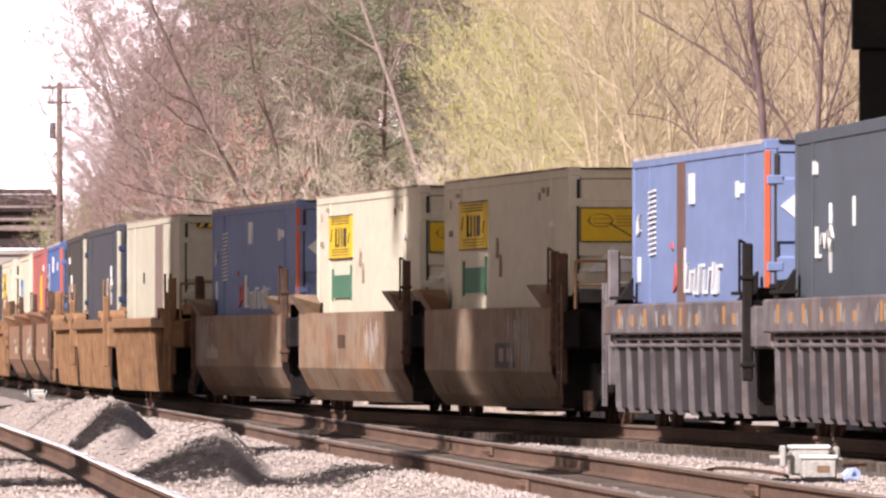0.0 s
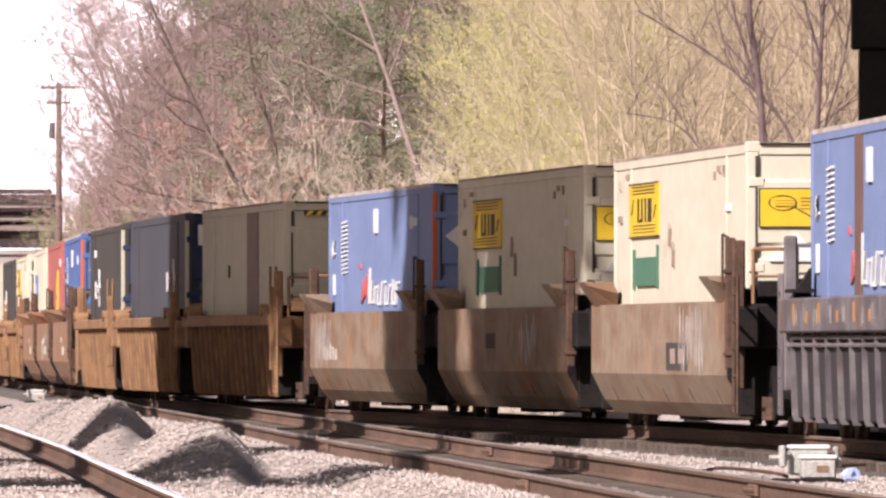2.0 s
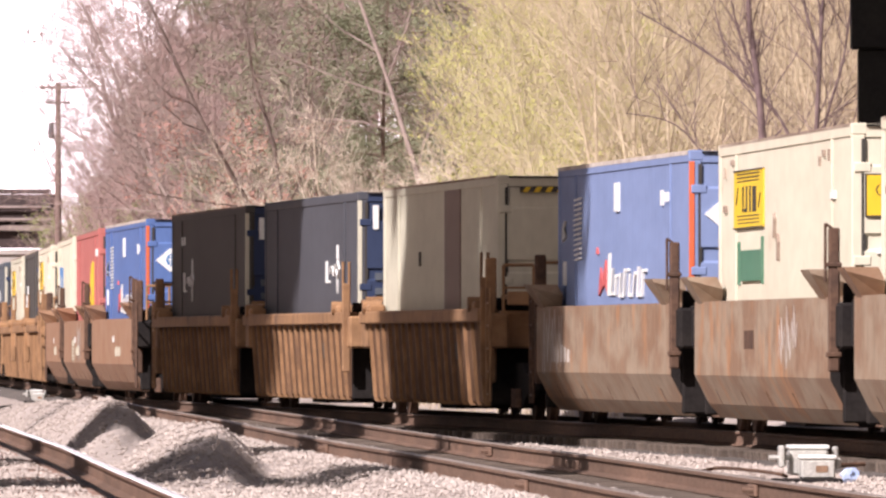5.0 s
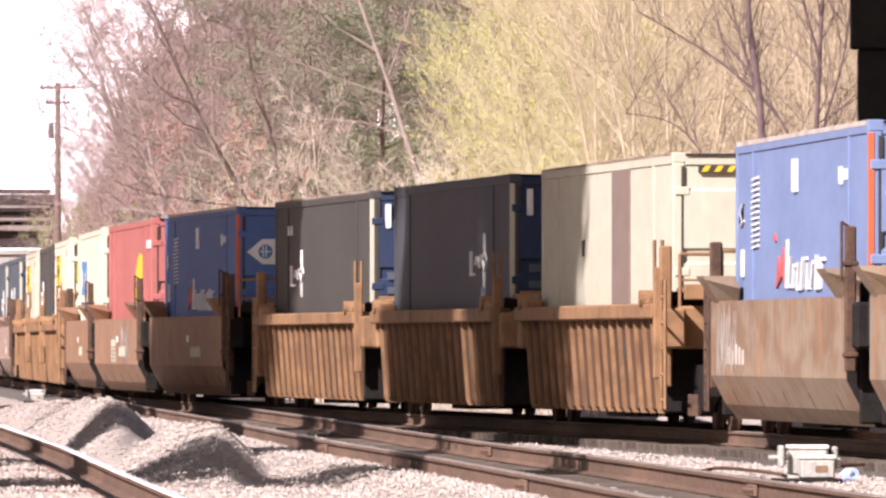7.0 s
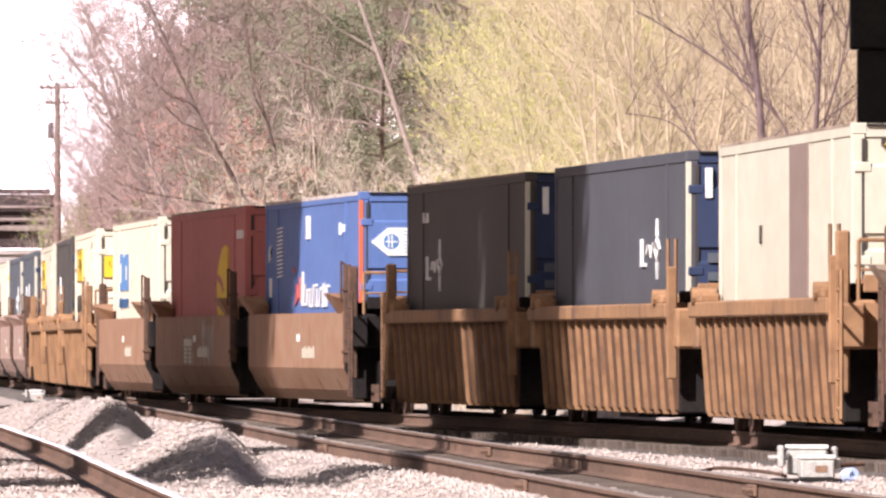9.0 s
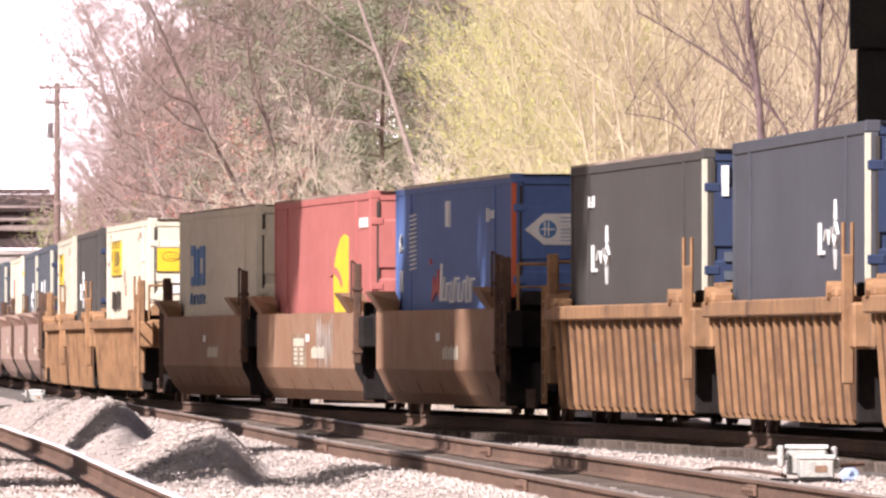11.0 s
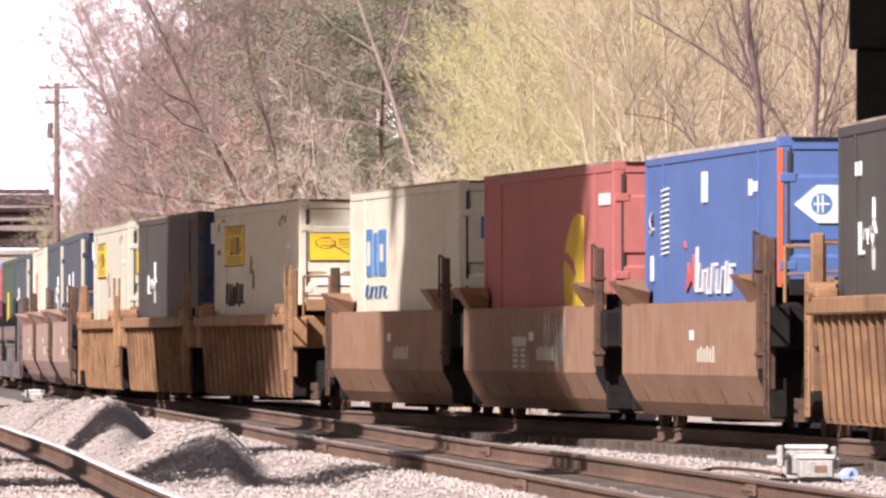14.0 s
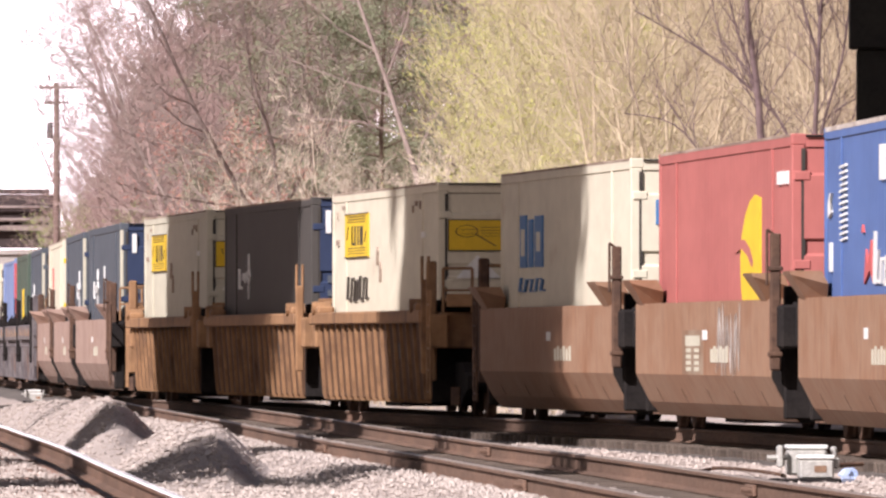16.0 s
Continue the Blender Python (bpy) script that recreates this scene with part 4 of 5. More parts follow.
def build_bogie():
    b = thing("bogie", "grimy dark steel four-wheeled railway bogie", "bogie", "bogies of the train")
    for sx in (-1, 1):
        f = shared("side_frame", sx, lambda: side_frame(sx), M["dark_steel"], b)
        for y in (-0.2, 0.0, 0.2):
            shared("spring", (sx, y), lambda: rod(bmesh.new(), (sx * 1.03, y, 0.17), (sx * 1.03, y, 0.42), 0.07, sides=8), M["rust_dark"], f, at=Matrix.Translation((sx * 0.09, 0, 0)))
    shared("bolster", 0, lambda: boxes((-1.0, 1.0, -0.2, 0.2, 0.42, 0.72), bevel=0.03), M["dark_steel"], b)
    for y in (-0.89, 0.89):
        a = shared("axle", 0, lambda: rod(bmesh.new(), (-1.0, 0, 0), (1.0, 0, 0), 0.08), M["dark_steel"], b, at=Matrix.Translation((0, y, 0.42)))
        AXLES.append((a, y))
        for sx in (-1, 1):
            shared("wheel", sx, lambda: wheel_mesh(sx), M["rust_dark"], a)
    return b


def build_train():
    for i, (rear, spec, kind) in enumerate(LOADS):
        mid = rear - CL
        gap_front = i == 0 or LOADS[i][0] - LOADS[i - 1][0] > 22
        gap_rear = i + 1 < len(LOADS) and LOADS[i + 1][0] - rear > 22
        if i == 0:
            gap_front = False
        RIDERS.append((build_container(**spec), mid, 0.0, 8.0))
        RIDERS.append((build_well(kind, gap_front, gap_rear, i), mid, 0.0, 8.0))
        RIDERS.append((build_bogie(), mid - (9.0 if gap_front else 9.9), 0.0, 0.9))
        if gap_rear or i + 1 == len(LOADS):
            RIDERS.append((build_bogie(), mid + 9.0, 0.0, 0.9))


build_train()


def motions():
    for ob, s, z, halfway in RIDERS:
        walk(ob, [(t, on_track(s - SPEED * t, z, halfway)) for t in TIMES])
    turns = [(k / FPS, math.degrees(SPEED * k / FPS / 0.42)) for k in range(16 * FPS + 1)]
    for axle, y in AXLES:
        walk(axle, [(t, pose(0, y, 0.42, a % 360)) for t, a in turns])



# ------------------------------------------------------------------ trees
def limb_mesh(segs, sides=3):
    """Tapered prisms for a list of (start, end, radius at start, radius at end)."""
    P = np.array([s[0] for s in segs])
    Q = np.array([s[1] for s in segs])
    R0, R1 = np.array([s[2] for s in segs]), np.array([s[3] for s in segs])
    d = Q - P
    d /= np.linalg.norm(d, axis=1)[:, None] + 1e-9
    ref = np.where(abs(d[:, 2:3]) > 0.9, np.array([[1.0, 0, 0]]), np.array([[0, 0, 1.0]]))
    u = np.cross(d, ref)
    u /= np.linalg.norm(u, axis=1)[:, None] + 1e-9
    w = np.cross(d, u)
    n = len(segs)
    V = np.empty((n, 2 * sides, 3))
    for k in range(sides):
        a = 2 * math.pi * k / sides
        c = math.cos(a) * u + math.sin(a) * w
        V[:, k] = P + c * R0[:, None]
        V[:, sides + k] = Q + c * R1[:, None]
    base = (np.arange(n) * 2 * sides)[:, None]
    F = np.concatenate([base + np.array([[k, (k + 1) % sides, sides + (k + 1) % sides, sides + k]]) for k in range(sides)])
    return V.reshape(-1, 3), F


def card_mesh(points, size, rng, long=1.0, droop=0.0):
    """Small folded leaves or needle tufts, each turned its own way."""
    n = len(points)
    P = np.array(points)
    a = rng.normal(size=(n, 3))
    a[:, 2] = a[:, 2] * 0.7 - droop
    a /= np.linalg.norm(a, axis=1)[:, None]
    c = np.cross(a, rng.normal(size=(n, 3)))
    c /= np.linalg.norm(c, axis=1)[:, None]
    s = size * (0.6 + 0.8 * rng.random((n, 1)))
    V = np.stack([P - a * s * long * 0.5, P + c * s * 0.4, P + a * s * long * 0.5, P - c * s * 0.4], 1)
    F = (np.arange(n) * 4)[:, None] + np.array([[0, 1, 2, 3]])
    return V.reshape(-1, 3), F


def raw_mesh(name, V, F, mat):
    me = bpy.data.meshes.new(name)
    me.from_pydata(V.tolist(), [], F.tolist())
    me.materials.append(mat)
    me.update()
    return me


def grow(rng, segs, tips, p, d, length, r, level, spec):
    """One limb in a few bends, then its side limbs."""
    n = 5 if level == 0 else (4 if level < 3 else 3)
    pts, dirs = [p], [d]
    for i in range(n):
        d = d + rng.normal(size=3) * spec["bend"] * (0.6 if level == 0 else 1.0)
        d[2] += spec["rise"] * (1 if level else 0.4) - (spec.get("sag", 0) * (level >= 2))
        d = d / np.linalg.norm(d)
        q = p + d * length / n
        segs.append((p, q, r * (1 - 0.75 * i / n), r * (1 - 0.75 * (i + 1) / n)))
        p = q
        pts.append(p)
        dirs.append(d)
    if level >= spec["levels"]:
        tips.extend(pts[1:])
        return
    k = spec["kids"][level]
    for j in range(k):
        f = spec["from"] if level == 0 else 0.15
        f = f + (1 - f) * (j + rng.random()) / k
        i = min(int(f * n), n - 1)
        at = pts[i] + (pts[i + 1] - pts[i]) * (f * n - i)
        side = np.cross(dirs[i + 1], rng.normal(size=3))
        side /= np.linalg.norm(side) + 1e-9
        open_ = spec["open"] * (0.8 + 0.4 * rng.random())
        nd = dirs[i + 1] * math.cos(open_) + side * math.sin(open_)
        grow(rng, segs, tips, at, nd, length * spec["ratio"] * (1.15 - 0.5 * f) * (0.75 + 0.5 * rng.random()), r * (1 - 0.7 * f) * 0.46, level + 1, spec)


SPECS = {
    "hardwood": dict(bend=0.16, rise=0.06, levels=4, kids=[12, 7, 6, 6], open=0.85, ratio=0.43, **{"from": 0.18}),
    "sapling": dict(bend=0.14, rise=0.09, levels=3, kids=[18, 9, 9], open=0.72, ratio=0.42, **{"from": 0.10}),
    "shrub": dict(bend=0.12, rise=0.03, levels=3, kids=[11, 8, 7], open=0.75, ratio=0.42, **{"from": 0.15}),
    "willow": dict(bend=0.07, rise=0.09, levels=3, kids=[14, 10, 7], open=0.55, ratio=0.45, **{"from": 0.08}),
    "cedar": dict(bend=0.05, rise=0.03, levels=2, kids=[60, 8], open=1.05, ratio=0.40, **{"from": 0.45}),
    "tall_pine": dict(bend=0.05, rise=0.0, levels=2, kids=[60, 9], open=1.3, ratio=0.19, **{"from": 0.76}),
    "pine": dict(bend=0.05, rise=-0.01, levels=2, kids=[46, 9], open=1.25, ratio=0.26, **{"from": 0.12}),
}


def wood_material(name, base, second):
    return material(name, base, second, scale=1.2, rough=0.8, fine=8, spread=0.8)


BARK = {
    "hardwood": wood_material("grey_brown_bark", (0.34, 0.265, 0.23), (0.21, 0.16, 0.145)),
    "reddish": wood_material("reddish_bark", (0.38, 0.265, 0.24), (0.26, 0.18, 0.165)),
    "sapling": wood_material("olive_brown_bark", (0.60, 0.49, 0.34), (0.42, 0.34, 0.235)),
    "shrub": wood_material("pale_bark", (0.72, 0.61, 0.49), (0.54, 0.45, 0.36)),
    "willow": wood_material("straw_bark", (0.60, 0.51, 0.33), (0.43, 0.37, 0.24)),
    "young": wood_material("purplish_young_bark", (0.20, 0.14, 0.135), (0.13, 0.09, 0.09)),
    "pine": wood_material("pine_bark", (0.22, 0.15, 0.11), (0.14, 0.10, 0.08)),
}
LEAF = {
    "pine": wood_material("pine_needles", (0.29, 0.30, 0.19), (0.22, 0.235, 0.15)),
    "willow": wood_material("fresh_yellow_green_leaves", (0.57, 0.57, 0.16), (0.46, 0.46, 0.14)),
    "sapling": wood_material("tan_buds", (0.66, 0.55, 0.34), (0.50, 0.41, 0.25)),
    "reddish": wood_material("red_brown_buds", (0.38, 0.26, 0.235), (0.27, 0.18, 0.165)),
    "hardwood": wood_material("brown_buds", (0.36, 0.27, 0.21), (0.27, 0.2, 0.16)),
    "dead": wood_material("orange_brown_dead_leaves", (0.56, 0.27, 0.20), (0.44, 0.21, 0.18)),
    "green": wood_material("pale_green_leaves", (0.30, 0.32, 0.12), (0.2, 0.23, 0.09)),
}
TREE_LABEL = {
    "hardwood": ("tree", "bare grey-brown hardwood tree on the wooded bank"), "reddish": ("tree", "bare reddish-brown tree with budding twigs on the bank"),
    "sapling": ("tree", "slender bare olive-brown tree behind the train"), "shrub": ("shrub", "pale bare branching shrub behind the train"),
    "willow": ("tree", "willow-like tree in fresh yellow-green leaf"), "pine": ("pine_tree", "dark green pine among bare trees"),
    "dead": ("shrub", "shrub holding orange-brown dead leaves"), "green": ("shrub", "shrub in early pale green leaf"),
}


def make_tree(kind, height, seed, stems=1, leaves=0, leaf=0.05, radius=None, spec_kind=None, long=1.0, lean=0.26, heavy=1.0, thin=0.0026):
    rng = np.random.default_rng(seed)
    spec = SPECS[spec_kind or {"reddish": "hardwood", "dead": "shrub", "green": "shrub"}.get(kind, kind)]
    trunk, segs, tips = [], [], []
    for k in range(stems):
        tilt = rng.normal(size=3) * (0.05 if stems == 1 else lean)
        d = np.array([tilt[0], tilt[1], 1.0])
        d /= np.linalg.norm(d)
        mine = []
        grow(rng, mine, tips, np.array([tilt[0] * 0.8, tilt[1] * 0.8, 0.0]), d, height * (1 if k == 0 else 0.6 + 0.4 * rng.random()), radius or height * 0.011, 0, spec)
        trunk += mine[:5]
        trunk += [s for s in mine[5:] if s[2] > heavy]
        segs += [s for s in mine[5:] if s[2] <= heavy]
    segs = [(p, q, max(a, thin * height / 8), max(b, 0.8 * thin * height / 8)) for p, q, a, b in segs]
    name, label = TREE_LABEL[kind]
    t = thing(name, label, "shrub" if name == "shrub" else "tree", "trees of the bank")
    bark = BARK.get(kind, BARK["shrub"] if kind in ("dead", "green") else BARK["hardwood"])
    V, F = limb_mesh(trunk, 8)
    ob = new("trunk", raw_mesh("trunk", V, F, bark))
    ob.parent = t
    V, F = limb_mesh(segs, 3)
    ob = new("crown", raw_mesh("crown", V, F, bark))
    ob.parent = t
    if leaves:
        pick = rng.integers(0, len(tips), leaves)
        pts = np.array(tips)[pick] + rng.normal(size=(leaves, 3)) * (0.11 if kind == "pine" and leaf < 0.1 else leaf * 0.9)
        V, F = card_mesh(pts, leaf, rng, long, 0.25 if kind == "pine" else 0.0)
        ob = new("foliage", raw_mesh("foliage", V, F, LEAF[kind]))
        ob.parent = t
    return t


def bearing_x(view, y):
    """The place across the view, from -1 at its left edge to 1 at its right, y metres off."""
    return view * 0.03174 * y


def stand(t, view, y, turn, lift=None):
    x = bearing_x(view, y)
    z = -0.3 + hill_height(x, y) - 0.05
    t.matrix_basis = pose(x, y, z if lift is None else lift, 0, 0, turn)
    return t


def copy_at(t, view, y, turn):
    x = bearing_x(view, y)
    return copy_thing(t, pose(x, y, -0.35 + hill_height(x, y), 0, 0, turn))


def stem_tree(stems, seed, label):
    """A dark young tree: bent stems, each a few (x, z) points with a radius, and fine side limbs along their upper parts."""
    rng = np.random.default_rng(seed)
    spec = dict(SPECS["sapling"], levels=2, kids=[0, 7], bend=0.16, rise=0.10, open=0.7, ratio=0.5)
    trunk, segs, tips = [], [], []
    for pts, r in stems:
        zs = np.linspace(0, len(pts) - 1, 4 * len(pts) - 3)
        X, Z = np.interp(zs, range(len(pts)), [p[0] for p in pts]), np.interp(zs, range(len(pts)), [p[1] for p in pts])
        for k in range(3):
            X[1:-1], Z[1:-1] = (X[:-2] + 2 * X[1:-1] + X[2:]) / 4, (Z[:-2] + 2 * Z[1:-1] + Z[2:]) / 4
        P = [np.array([x, 0.04 * math.sin(2 * z + seed), z]) for x, z in zip(X, Z)]
        n = len(P) - 1
        for i in range(n):
            r0, r1 = r * (1 - 0.62 * i / n), r * (1 - 0.62 * (i + 1) / n)
            trunk.append((P[i], P[i + 1], r0, r1))
            d = P[i + 1] - P[i]
            for k in range(int(np.linalg.norm(d) * 5.0 + rng.random())):
                at = P[i] + d * rng.random()
                if at[2] < 2.6:
                    continue
                side = np.array([rng.normal(), 0.5 * rng.normal(), 0.55 + 0.4 * rng.random()])
                side = side / np.linalg.norm(side) * 0.8 + d / np.linalg.norm(d) * 0.45
                grow(rng, segs, tips, at, side / np.linalg.norm(side), 0.7 + 1.1 * rng.random(), 0.007 + r0 * (0.05 + 0.15 * rng.random()), 1, spec)
    segs = [(p, q, max(a, 0.004), max(b, 0.003)) for p, q, a, b in segs]
    t = thing("tree", label, "tree", "trees of the bank")
    for name, rows, sides, bark in (("trunk", trunk, 8, "young"), ("crown", segs, 3, "young")):
        V, F = limb_mesh(rows, sides)
        ob = new(name, raw_mesh(name, V, F, BARK[bark]))
        ob.parent = t
    return t


def leaning_saplings():
    one = stem_tree([([(0.1, 0), (0.06, 2.4), (0.0, 4.5), (-0.06, 5.3), (-0.19, 6.1), (-0.22, 6.7), (-0.3, 8.6)], 0.075),
                     ([(0.02, 4.6), (-0.16, 5.5), (-0.4, 6.2), (-0.55, 6.9), (-0.6, 8.2)], 0.022),
                     ([(-0.3, 0.2), (-0.62, 2.8), (-0.75, 4.0), (-1.3, 4.75), (-2.1, 4.85)], 0.02)], 21, "slender dark young tree with upright limbs behind the train")
    one.matrix_basis = pose(4.92, 214, -0.3)
    two = stem_tree([([(0.0, 0), (0.06, 2.6), (0.04, 4.5), (0.08, 5.3), (0.12, 6.1), (0.16, 6.7), (0.25, 8.6)], 0.05),
                     ([(0.09, 5.7), (-0.05, 6.2), (-0.2, 6.7), (-0.3, 8.3)], 0.025), ([(0.06, 4.2), (0.25, 5.0), (0.46, 5.6), (0.6, 6.6), (0.62, 8.0)], 0.024)], 26, "slender dark young tree forking beside a signal mast")
    two.matrix_basis = pose(5.70, 214, -0.3)
    three = stem_tree([([(1.4, 0), (0.7, 2.7), (0.0, 4.55), (-0.28, 5.0), (-0.72, 5.4), (-1.15, 5.75), (-1.7, 6.1), (-2.4, 6.5)], 0.028)], 27, "thin dark young tree leaning far over")
    three.matrix_basis = pose(5.43, 217, -0.3)
    return [one, two]


def build_woods():
    rng = random.Random(11)
    # slender trees to the right
    sap = leaning_saplings()
    sap.append(make_tree("sapling", 10.0, 23, stems=2, leaves=2500, leaf=0.025, radius=0.05, lean=0.12))
    sap.append(make_tree("sapling", 9.0, 24, stems=3, leaves=2500, leaf=0.025, radius=0.045, lean=0.16))
    stand(sap[2], 0.48, 262, 0)
    stand(sap[3], 0.90, 246, 0)
    for v, y, a, k in ((0.60, 250, 140, 3), (0.97, 262, 200, 2), (0.78, 262, 300, 3), (0.40, 276, 10, 2), (0.66, 285, 170, 2), (0.30, 318, 120, 2), (0.55, 310, 33, 3), (0.84, 300, 77, 2), (0.72, 318, 260, 2), (0.95, 310, 45, 3), (0.45, 335, 200, 2)):
        copy_at(sap[k], v, y, a)
    # yellow-green ones
    wil = [make_tree("willow", 10.0, 31, stems=4, leaves=22000, leaf=0.027, long=1.8, radius=0.03, lean=0.13), make_tree("willow", 8.5, 32, stems=5, leaves=19000, leaf=0.027, long=1.8, radius=0.03, lean=0.13)]
    stand(wil[0], 0.27, 288, 0)
    stand(wil[1], 0.19, 296, 50)
    for v, y, a, k in ((0.38, 292, 100, 1), (0.25, 312, 200, 0), (0.42, 326, 60, 0), (0.54, 340, 250, 0)):
        copy_at(wil[k], v, y, a)
    # pale shrubs
    shr = [make_tree("shrub", 6.3, 41, stems=3, radius=0.045, lean=0.2, thin=0.0048), make_tree("shrub", 5.4, 42, stems=6, radius=0.032, lean=0.26, thin=0.006)]
    stand(shr[0], -0.15, 302, 0)
    stand(shr[1], -0.25, 306, 60)
    for v, y, a, k in ((-0.05, 300, 200, 1), (-0.19, 312, 90, 1), (-0.10, 310, 150, 0), (0.03, 308, 15, 1), (-0.31, 316, 300, 1)):
        copy_at(shr[k], v, y, a)
    # pines and hardwoods in the middle distance
    pine = [make_tree("pine", 13.0, 51, leaves=34000, leaf=0.034, radius=0.10, long=3.2), make_tree("pine", 11.0, 52, leaves=30000, leaf=0.034, radius=0.09, long=3.2)]
    stand(pine[0], -0.28, 392, 0)
    stand(pine[1], -0.12, 372, 90)
    for v, y, a, k in ((-0.40, 430, 30, 0), (0.02, 400, 150, 1), (-0.2, 440, 220, 0), (0.12, 420, 310, 0)):
        copy_at(pine[k], v, y, a)
    hard = [make_tree("hardwood", 13.5, 61, leaves=2500, leaf=0.05, radius=0.10, thin=0.0036), make_tree("hardwood", 12.0, 62, leaves=2500, leaf=0.05, radius=0.07, thin=0.0036), make_tree("hardwood", 15.0, 63, stems=2, leaves=2500, leaf=0.05, radius=0.10, thin=0.0036)]
    stand(hard[0], -0.07, 352, 190)
    stand(hard[1], -0.48, 402, 40)
    stand(hard[2], -0.35, 456, 90)
    for v, y, a in ((0.05, 362, 110), (-0.27, 372, 170), (-0.42, 470, 10), (-0.18, 412, 60), (0.2, 380, 200), (0.33, 372, 15), (0.5, 390, 280), (0.68, 350, 95), (0.85, 345, 215), (0.97, 360, 40), (-0.05, 470, 300), (0.12, 480, 130), (0.3, 460, 45), (0.6, 440, 20), (0.8, 430, 190)):
        copy_at(rng.choice(hard), v, y, a)
    red = [make_tree("reddish", 16.5, 71, leaves=5000, leaf=0.05, radius=0.17), make_tree("reddish", 14.0, 72, stems=2, leaves=5000, leaf=0.05, radius=0.14), make_tree("reddish", 11.0, 73, stems=2, leaves=3000, leaf=0.05, radius=0.10)]
    stand(red[0], -0.52, 522, 0)
    stand(red[1], -0.56, 572, 70)
    stand(red[2], -0.74, 690, 30)
    for v, y, a, k in ((-0.55, 622, 20, 0), (-0.56, 660, 80, 0), (-0.45, 540, 130, 0), (-0.53, 500, 210, 1), (-0.35, 560, 260, 0), (-0.51, 548, 300, 1), (-0.60, 690, 10, 1), (-0.79, 715, 150, 2), (-0.50, 610, 100, 0),
                       (-0.25, 540, 40, 0), (-0.66, 600, 330, 2), (-0.3, 600, 180, 0), (-0.15, 560, 20, 0), (0.0, 560, 70, 0), (0.2, 560, 120, 0), (0.4, 540, 200, 0), (0.6, 540, 300, 0), (0.85, 520, 15, 0), (-0.57, 650, 200, 1), (-0.70, 640, 200, 2)):
        copy_at(red[k], v, y, a)
    dead = make_tree("dead", 6.6, 81, stems=3, leaves=9500, leaf=0.06, radius=0.04, lean=0.10)
    stand(dead, -0.49, 378, 0)
    copy_at(dead, -0.415, 372, 120)
    green = make_tree("green", 7.2, 91, stems=4, leaves=5000, leaf=0.09, radius=0.05, lean=0.16)
    stand(green, -0.82, 640, 0)
    for v, y, a in ((-0.73, 660, 40), (-0.66, 560, 200)):
        copy_at(green, v, y, a)


build_woods()


def build_brush():
    """Low tangle of twigs and dry stalks along the foot of the bank."""
    rng = np.random.default_rng(5)
    segs = []
    for i in range(11000):
        y = 210 + 330 * rng.random() ** 1.3
        v = -0.75 + 1.8 * rng.random()
        x = bearing_x(v, y)
        if x - train_x(y) < 5.0:
            continue
        z = -0.35 + hill_height(x, y)
        h = 0.6 + 2.0 * rng.random() ** 2
        d = np.array([rng.normal() * 0.45, rng.normal() * 0.45, 1.0])
        p = np.array([x, y, z])
        q = p + d * h * 0.55
        d2 = d + rng.normal(size=3) * 0.35
        e = q + d2 * h * 0.45
        segs.append((p, q, 0.006, 0.004))
        segs.append((q, e, 0.004, 0.002))
        segs.append((q, q + (d + rng.normal(size=3) * 0.6) * h * 0.35, 0.003, 0.002))
    V, F = limb_mesh(segs, 3)
    ob = new("underbrush", raw_mesh("underbrush", V, F, BARK["sapling"]))
    tagged(ob, "dry tangled tan underbrush on the leafy bank", "underbrush", kind="stuff")


build_brush()


def build_far_woods():
    """The closed wood farther along the bank, twig over twig."""
    rng = np.random.default_rng(17)
    segs = []
    for i in range(52000):
        y = 560 + 420 * rng.random()
        v = -0.80 + 1.43 * rng.random() ** 1.5
        x = bearing_x(v, y)
        if x - train_x(min(y, 800)) < 6.0 and y < 700:
            continue
        g = -0.3 + hill_height(x, y)
        top = (19.0 if v > -0.42 else 14.0) * (0.35 + 0.65 * min(1.0, max(0.0, (v + 0.80) / 0.14))) * (0.8 + 0.4 * noise.noise(Vector((v * 9, y * 0.03, 2))))
        z = g + top * rng.random() ** 0.8
        d = np.array([rng.normal() * 0.6, rng.normal() * 0.6, 0.7 + 0.5 * rng.random()])
        ln = 0.7 + 1.6 * rng.random()
        p = np.array([x, y, z])
        q = p + d * ln * 0.6
        r = 0.012 + 0.03 * rng.random() ** 3
        segs.append((p, q, r, r * 0.7))
        segs.append((q, q + (d + rng.normal(size=3) * 0.5) * ln * 0.5, r * 0.7, 0.006))
    V, F = limb_mesh(segs, 3)
    ob = new("far_woods", raw_mesh("far_woods", V, F, BARK["reddish"]))
    tagged(ob, "dense bare reddish-brown woods far along the bank", "woods", kind="stuff")


build_far_woods()


